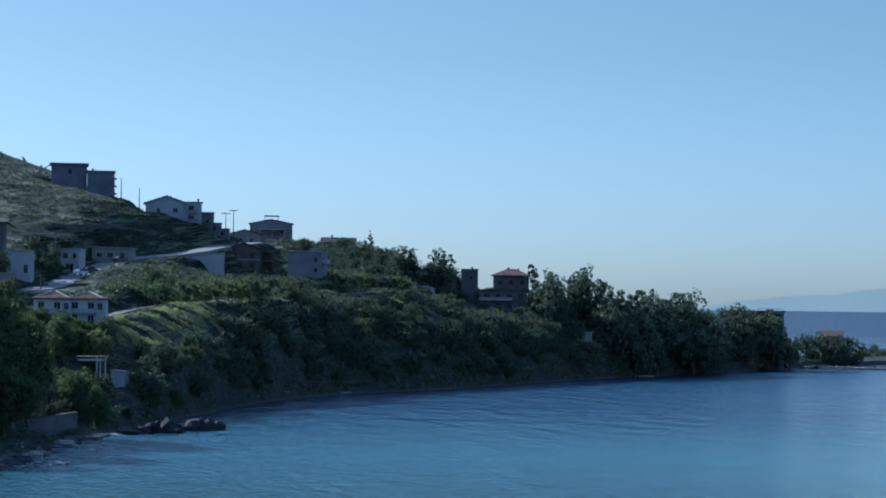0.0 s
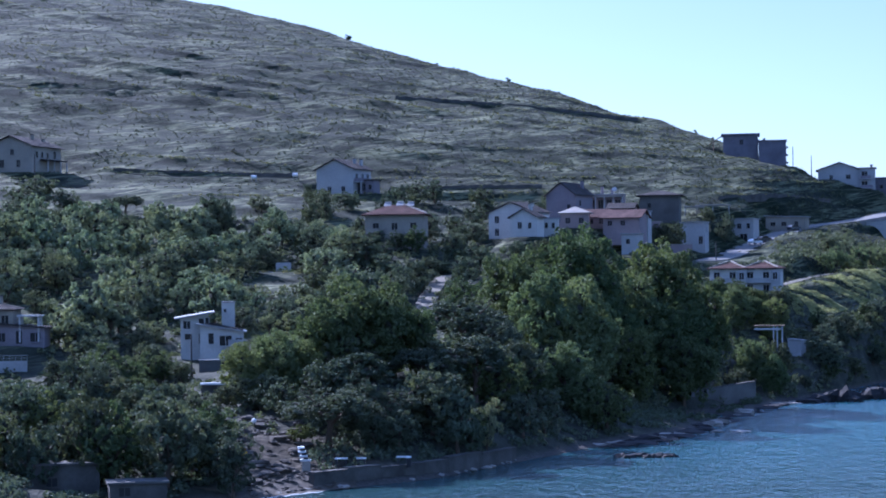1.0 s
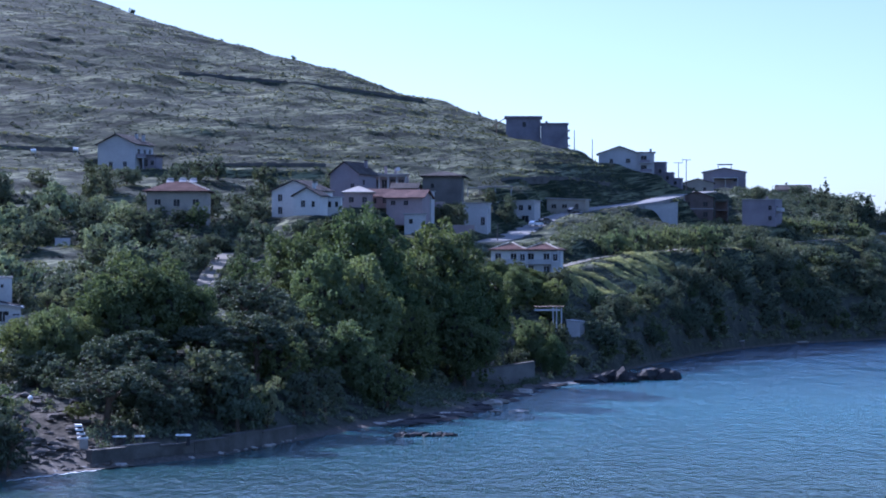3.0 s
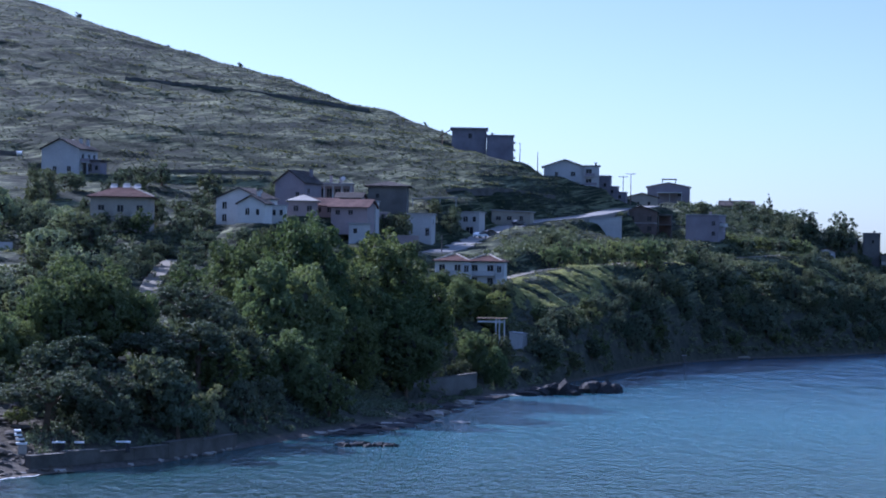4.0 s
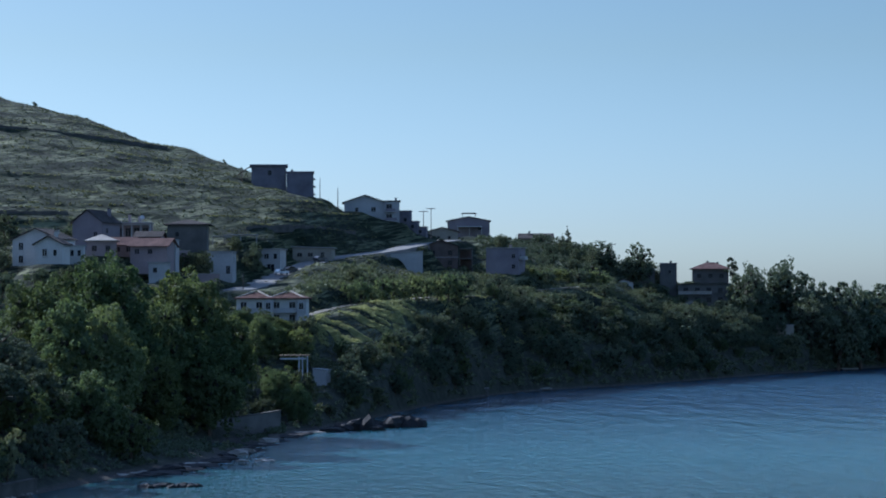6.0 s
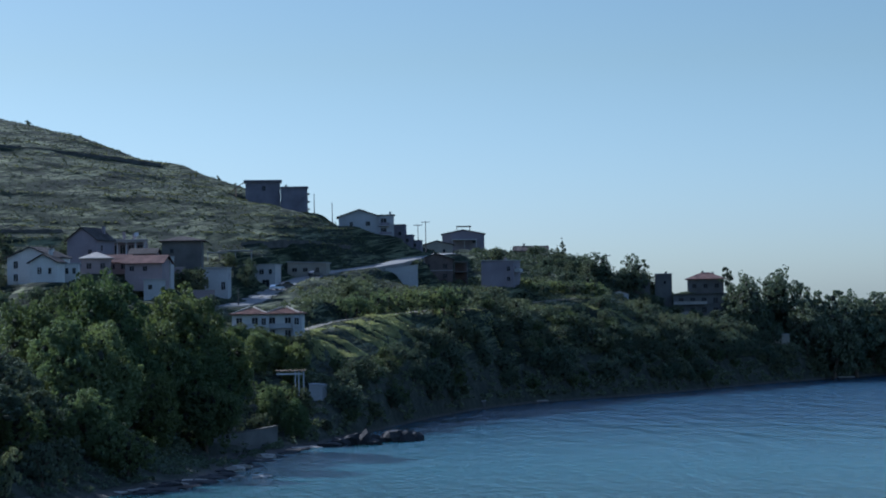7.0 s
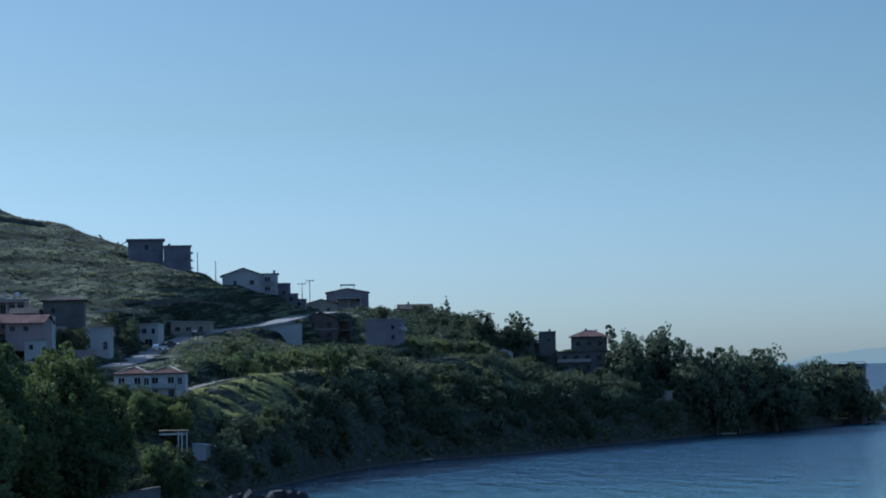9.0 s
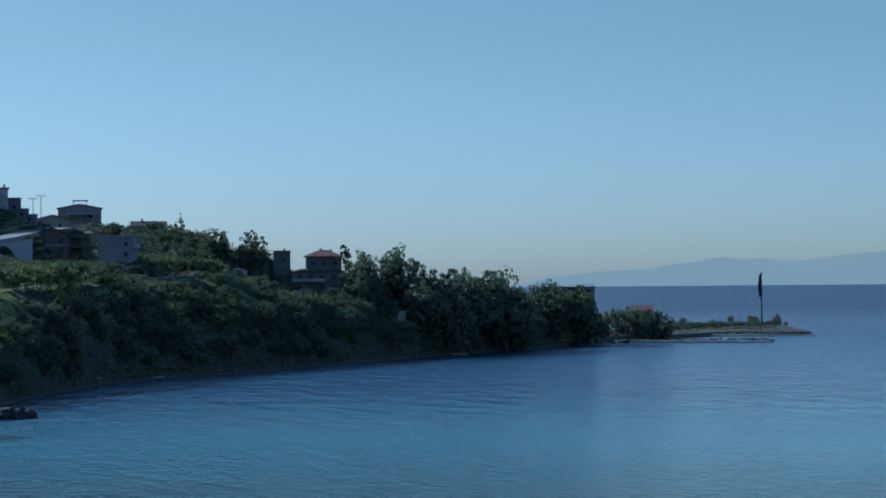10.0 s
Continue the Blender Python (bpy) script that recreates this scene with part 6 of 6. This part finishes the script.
# named trees in the grove below the houses
for kind, az, d, top, w, nom, tall in ((ROUND, -14.3, 382, 24.3, 6.0, 10.3, 10.0), (PINES, -14.6, 492, 39.6, 9.5, 9.5, 9.2), (PINES, -12.85, 484, 37.6, 6.2, 9.5, 9.2), (ROUND, -17.0, 500, 49.4, 14, 10.3, 10.0),
                                       (ROUND, -16.2, 497, 45.5, 9, 10.3, 10.0), (CONES, -9.85, 440, 33, 2.6, 2.1, 9.5), (ROUND, -10.1, 470, 36.5, 7, 10.3, 10.0), (ROUND, -10.9, 500, 39.0, 7, 10.3, 10.0),
                                       (ROUND, -8.6, 520, 44.0, 8, 10.3, 10.0), (ROUND, -6.3, 480, 39.5, 6, 10.3, 10.0), (ROUND, -8.4, 455, 34.5, 8, 10.3, 10.0), (ROUND, -8.0, 440, 30.5, 7, 10.3, 10.0), (ROUND, -5.6, 500, 37.0, 5, 10.3, 10.0),
                                       (ROUND, 1.75, 560, 39.5, 3.6, 10.3, 10.0), (ROUND, -15.8, 355, 21.5, 6, 10.3, 10.0), (ROUND, -15.6, 342, 18.5, 5, 10.3, 10.0)):
    tree_to(kind, az, d, top, w, "dark rounded tree in the hillside grove", "tree", "grove trees", nom, tall)


def scatter(kind, n, az0, az1, lo, hi, s0, s1, seed, label, category, group, gap=0.8, nominal=6.0):
    """Plants strewn between two fractions of the way from one line of the land to another."""
    rng = random.Random(seed)
    made = tries = 0
    while made < n and tries < n * 12:
        tries += 1
        az = rng.uniform(az0, az1)
        (t0, f0), (t1, f1) = lo, hi
        d0, d1 = float(along(t0, az)) + f0, float(along(t1, az)) + f1
        d = rng.uniform(d0, d1)
        s = rng.uniform(s0, s1)
        z = float(ground_z(az, d))
        if z < 0.4 or not stands_free(az, d, z + plant_height(kind, s), nominal * s / 2):
            continue
        p = polar(az, d)
        if any((p.x - x) ** 2 + (p.y - y) ** 2 < (gap * nominal * 0.5 * s) ** 2 for x, y, _ in TREE_SPOTS):
            continue
        grow(kind, az, d, z - 0.2, s, label, category, group, rng.uniform(0.85, 1.15))
        made += 1


OG = "grey-green olive tree in the hillside grove"
scatter(ROUND, 52, -18.8, -7.5, (MID_D, 5), (FOOT_D, -80), 0.4, 0.85, 9, "dark rounded tree in the hillside grove", "tree", "grove trees", 0.8, 9.0)
scatter(OLIVES, 125, -19, -8.5, (MID_D, 5), (FOOT_D, -88), 0.6, 1.6, 1, OG, "olive tree", "grove olives")
scatter(YOUNG, 110, -10, -0.5, (MID_D, -60), (FOOT_D, -10), 0.6, 1.2, 2, "small grey-green tree below the houses", "tree", "village trees")
tree_to(WOOD_TREES, -11.75, 236, 7.8, 7.0, "dense leafy tree on the bank above the shore", "tree", "bank trees", 10.3, 10.0)
for i in range(10):
    tree_to(WOOD_TREES, -18.6 + 0.72 * i, 240 + 4 * math.sin(i * 2.4), 10.4 + 1.6 * math.sin(i * 1.9) + (1.5 if 3 < i < 8 else 0), 7.5 + 1.2 * math.sin(i * 3.1),
            "dense leafy tree on the bank above the shore", "tree", "bank trees", 10.3, 10.0)
scatter(WOOD_TREES, 55, -10.5, 3.4, (SHORE, 9), (MID_D, -15), 0.5, 0.95, 8, "dark leafy tree in the shore wood", "tree", "shore wood", 0.55, 9.0)
scatter(WOOD_TREES, 30, -18.5, -11.5, (BANK_D, 0), (MID_D, 0), 0.5, 0.85, 3, "leafy tree on the lower bank", "tree", "bank trees", 0.7, 9.0)
scatter(YOUNG, 55, 6.5, 14.5, (BANK_D, 0), (FOOT_D, -8), 0.7, 1.35, 4, "grey-green tree on the sea bank", "tree", "bank trees")
scatter(ROUND, 110, 3.6, 20.2, (SHORE, 4), (MID_D, 0), 0.45, 0.85, 5, "dark leafy tree on the sea bank", "tree", "bank trees", 0.6, 9.0)
scatter(WOOD_TREES, 170, 3.4, 20.2, (SHORE, 3), (BANK_D, 22), 0.32, 0.62, 14, "dark leafy tree on the sea bank", "tree", "bank trees", 0.35, 9.0)
scatter(ROUND, 60, 12.5, 20.2, (BANK_D, 0), (RIDGE_D, -15), 0.6, 1.0, 6, "dark leafy tree on the wooded point", "tree", "point trees", 0.6, 9.0)
scatter(ROUND, 26, 8.4, 13.5, (FOOT_D, 6), (RIDGE_D, -8), 0.3, 0.55, 10, "dark rounded tree on the crest", "tree", "crest trees", 0.7, 9.0)
scatter(YOUNG, 24, -1, 6, (MID_D, 10), (FOOT_D, 0), 0.5, 0.9, 7, "small tree between the houses", "tree", "village trees")


def undergrowth(name, n, az0, az1, lo, hi, s0, s1, per, leaf, material, seed, label, category, clear=True, patchy=None, bare=(), lips=False):
    """Countless low plants as one mesh of leaf clumps."""
    rng = np.random.default_rng(seed)
    az = rng.uniform(az0, az1, n)
    d0 = np.array([float(along(lo[0], a)) for a in az]) + lo[1]
    d1 = np.array([float(along(hi[0], a)) for a in az]) + hi[1]
    d = d0 + (d1 - d0) * rng.random(n)
    z = ground_z(az, d)
    r = rng.uniform(s0, s1, n)
    keep = z > 0.2
    ex, ey = d * np.sin(np.radians(az)), d * np.cos(np.radians(az))
    for px, py, pr, _, _ in PADS:
        keep &= (ex - px) ** 2 + (ey - py) ** 2 > (pr * 0.8) ** 2
    if patchy is not None:
        keep &= rough_noise(ex / 7, ey / 4, seed) + 0.5 * rough_noise(ex / 2.5, ey / 2.5, seed + 1) > patchy
    if lips:
        flat, _ = bare_z(az, d)
        edge = np.zeros(n, bool)
        for q in range(len(TERRACES)):
            off = terrace_rise(ex, ey, flat, q)
            edge |= (off > 0.45) & (off < 0.95) & (terrace_step(ex, ey, q) > 0.45)
        keep &= edge & (rough_noise(ex / 14, ey / 40, seed) > -0.45)
    for a0, a1, line, d0, d1 in bare:
        at = np.array([float(along(line, a)) for a in az])
        keep &= ~((az > a0) & (az < a1) & (d > at + d0) & (d < at + d1))
    if clear:
        keep &= np.array([stands_free(a, q, h + t * 1.1, t * 0.6, -50.0) for a, q, h, t in zip(az, d, z, r)])
    az, d, z, r = az[keep], d[keep], z[keep], r[keep]
    base = np.stack([d * np.sin(np.radians(az)), d * np.cos(np.radians(az)), z], -1)
    m = len(base)
    way = rng.normal(size=(m, per, 3))
    way[..., 2] = np.abs(way[..., 2]) * 0.9
    way /= np.linalg.norm(way, axis=2)[..., None]
    c = base[:, None, :] + way * r[:, None, None] * np.array([1, 1, 0.8]) * (0.6 + 0.45 * rng.random((m, per, 1)))
    v, f = cards(rng, c.reshape(-1, 3), way.reshape(-1, 3), leaf, 0.7)
    me = bpy.data.meshes.new(name)
    me.from_pydata(v.tolist(), [], f.tolist())
    me.materials.append(material)
    me.update()
    return tagged(new(name, me), label, category, kind="stuff")


undergrowth("hill_scrub", 1300, -19, 4.5, (FOOT_D, 0), (RIDGE_D, 10), 0.3, 0.9, 13, 0.34, LEAF_HILL, 1, "low dark scrub dotted over the dry hill", "scrub", True, 0.15)
undergrowth("dry_grass", 12000, -19, 6, (FOOT_D, -20), (RIDGE_D, 6), 0.2, 0.5, 5, 0.24, STRAW, 2, "tufts of dry yellow grass on the hill", "grass")
undergrowth("terrace_tufts", 60000, -19, 4.5, (MID_D, 60), (RIDGE_D, -10), 0.2, 0.45, 8, 0.26, LIT_EDGE_GRASS, 13, "dry grass along the terrace edges, painted pale as if sunlit", "grass", False, None, (), True)
undergrowth("grove_scrub", 3800, -19, 3.5, (BANK_D, 4), (FOOT_D, -70), 0.6, 1.6, 22, 0.37, LEAF_SCRUB, 3, "tangled green scrub under the trees", "scrub")
undergrowth("bank_scrub", 7000, 3.2, 20.2, (SHORE, 1), (FOOT_D, 5), 0.7, 1.9, 25, 0.41, LEAF_SCRUB, 4, "dense dark scrub on the sea bank", "scrub", True, -0.8,
            [(3.5, 6.0, MID_D, -30, 40), (6.0, 9.5, MID_D, -36, -6), (11, 13.4, MID_D, -20, 4)])
undergrowth("shore_scrub", 1100, -19, 3.4, (SHORE, 6), (BANK_D, 14), 0.5, 1.4, 34, 0.26, LEAF_SCRUB, 5, "green scrub above the shingle", "scrub", True, None, [(-12.2, -9.7, SHORE, -5, 40)])
undergrowth("bank_grass", 12000, 3.2, 14, (BANK_D, 0), (FOOT_D, 10), 0.12, 0.4, 5, 0.2, STRAW, 6, "tufts of dry grass on the terraces", "grass", False)
undergrowth("spit_scrub", 260, 20, 26.8, (SHORE, 6), (RIDGE_D, 0), 0.4, 1.3, 26, 0.34, LEAF_SCRUB, 7, "low scrub along the flat spit", "scrub", False)

# lighter tufts laid out where sunlight is painted onto mound and bank
undergrowth("sunlit_grass", 6500, 3.5, 6.2, (MID_D, -26), (MID_D, 8), 0.25, 0.6, 14, 0.22, GOLD, 8, "tall sunlit yellow grass on a mound", "grass", False, 0.0)
undergrowth("terrace_grass", 3500, 5.6, 9.6, (MID_D, -34), (MID_D, -4), 0.2, 0.5, 12, 0.24, GOLD, 11, "sunlit dry grass in streaks along the terraces", "grass", False, 0.2)
undergrowth("point_grass", 1600, 11.0, 13.4, (BANK_D, 8), (MID_D, 4), 0.3, 0.6, 12, 0.26, GOLD, 12, "pale sunlit grass between trees on the bank", "grass", False, 0.3)
undergrowth("crest_scrub", 1300, 7.9, 14, (FOOT_D, 2), (RIDGE_D, 2), 0.5, 1.3, 24, 0.4, LEAF_PINE, 9, "dark scrub between the crest trees", "scrub", False)
# lone bushes and a hut on the hilltop line
for az, d, s in ((-4.08, 818, 1.25), (-3.0, 800, 0.6), (-6.05, 850, 0.5), (-0.2, 752, 0.7), (0.0, 750, 0.6), (1.0, 726, 0.6)):
    grow(BUSHES, az, d, None, s, "lone dark bush on the bare ridge", "bush", "ridge bushes")
grow(BUSHES, -8.47, 897, None, 1.2, "dark bush on the bare ridge", "bush", "ridge bushes")


YELLOW = leafy("broom_flowers", (0.25, 0.17, 0.02), (0.5, 0.36, 0.05), 0.3)
BROOM = [plant("broom_bush", None, crown_mesh("crown", 167, lobes_round(177, 2.4, 1.9, -0.2, 7, 0.3), 420, 0.15, YELLOW))]
grow(BROOM, -11.5, 254, None, 0.8, "small yellow flowering broom on the slope", "bush")

# small white things among the trees
def garden_lamp(az, d, z):
    o = thing("garden_lamp", polar_pose(az, d, z), "white globe garden lamp on a thin post", "lamp", "garden lamps")
    g = float(ground_z(az, d)) - z
    part("post", Shape().tube([(0, 0, g - 0.4), (0, 0, -0.25)], [0.06, 0.05]), DARKMETAL, o)
    bm = bmesh.new()
    bmesh.ops.create_icosphere(bm, subdivisions=2, radius=0.34)
    s = Shape().add([tuple(v.co) for v in bm.verts], [[v.index for v in f.verts] for f in bm.faces])
    bm.free()
    part("globe", s, FOAM, o, "", True)


def water_tank(az, d):
    p = on_ground(az, d)
    o = thing("water_tank", polar_pose(az, d, p.z), "small white water tank on a stand on the slope", "water tank", "water tanks")
    part("tank", Shape().tube([(-0.7, 0, 1.25), (0.7, 0, 1.25)], [0.5, 0.5], 12), FOAM, o)
    part("stand", Shape().box(-0.6, -0.5, -0.4, 0.4, -0.5, 0.85).box(0.5, 0.6, -0.4, 0.4, -0.5, 0.85), METAL, o)


garden_lamp(-11.17, 268, max(6.1, float(ground_z(-11.17, 268)) + 1.2))
garden_lamp(-13.08, 316, max(9.9, float(ground_z(-13.08, 316)) + 1.2))
water_tank(-9.98, 572)
water_tank(-11.1, 562)
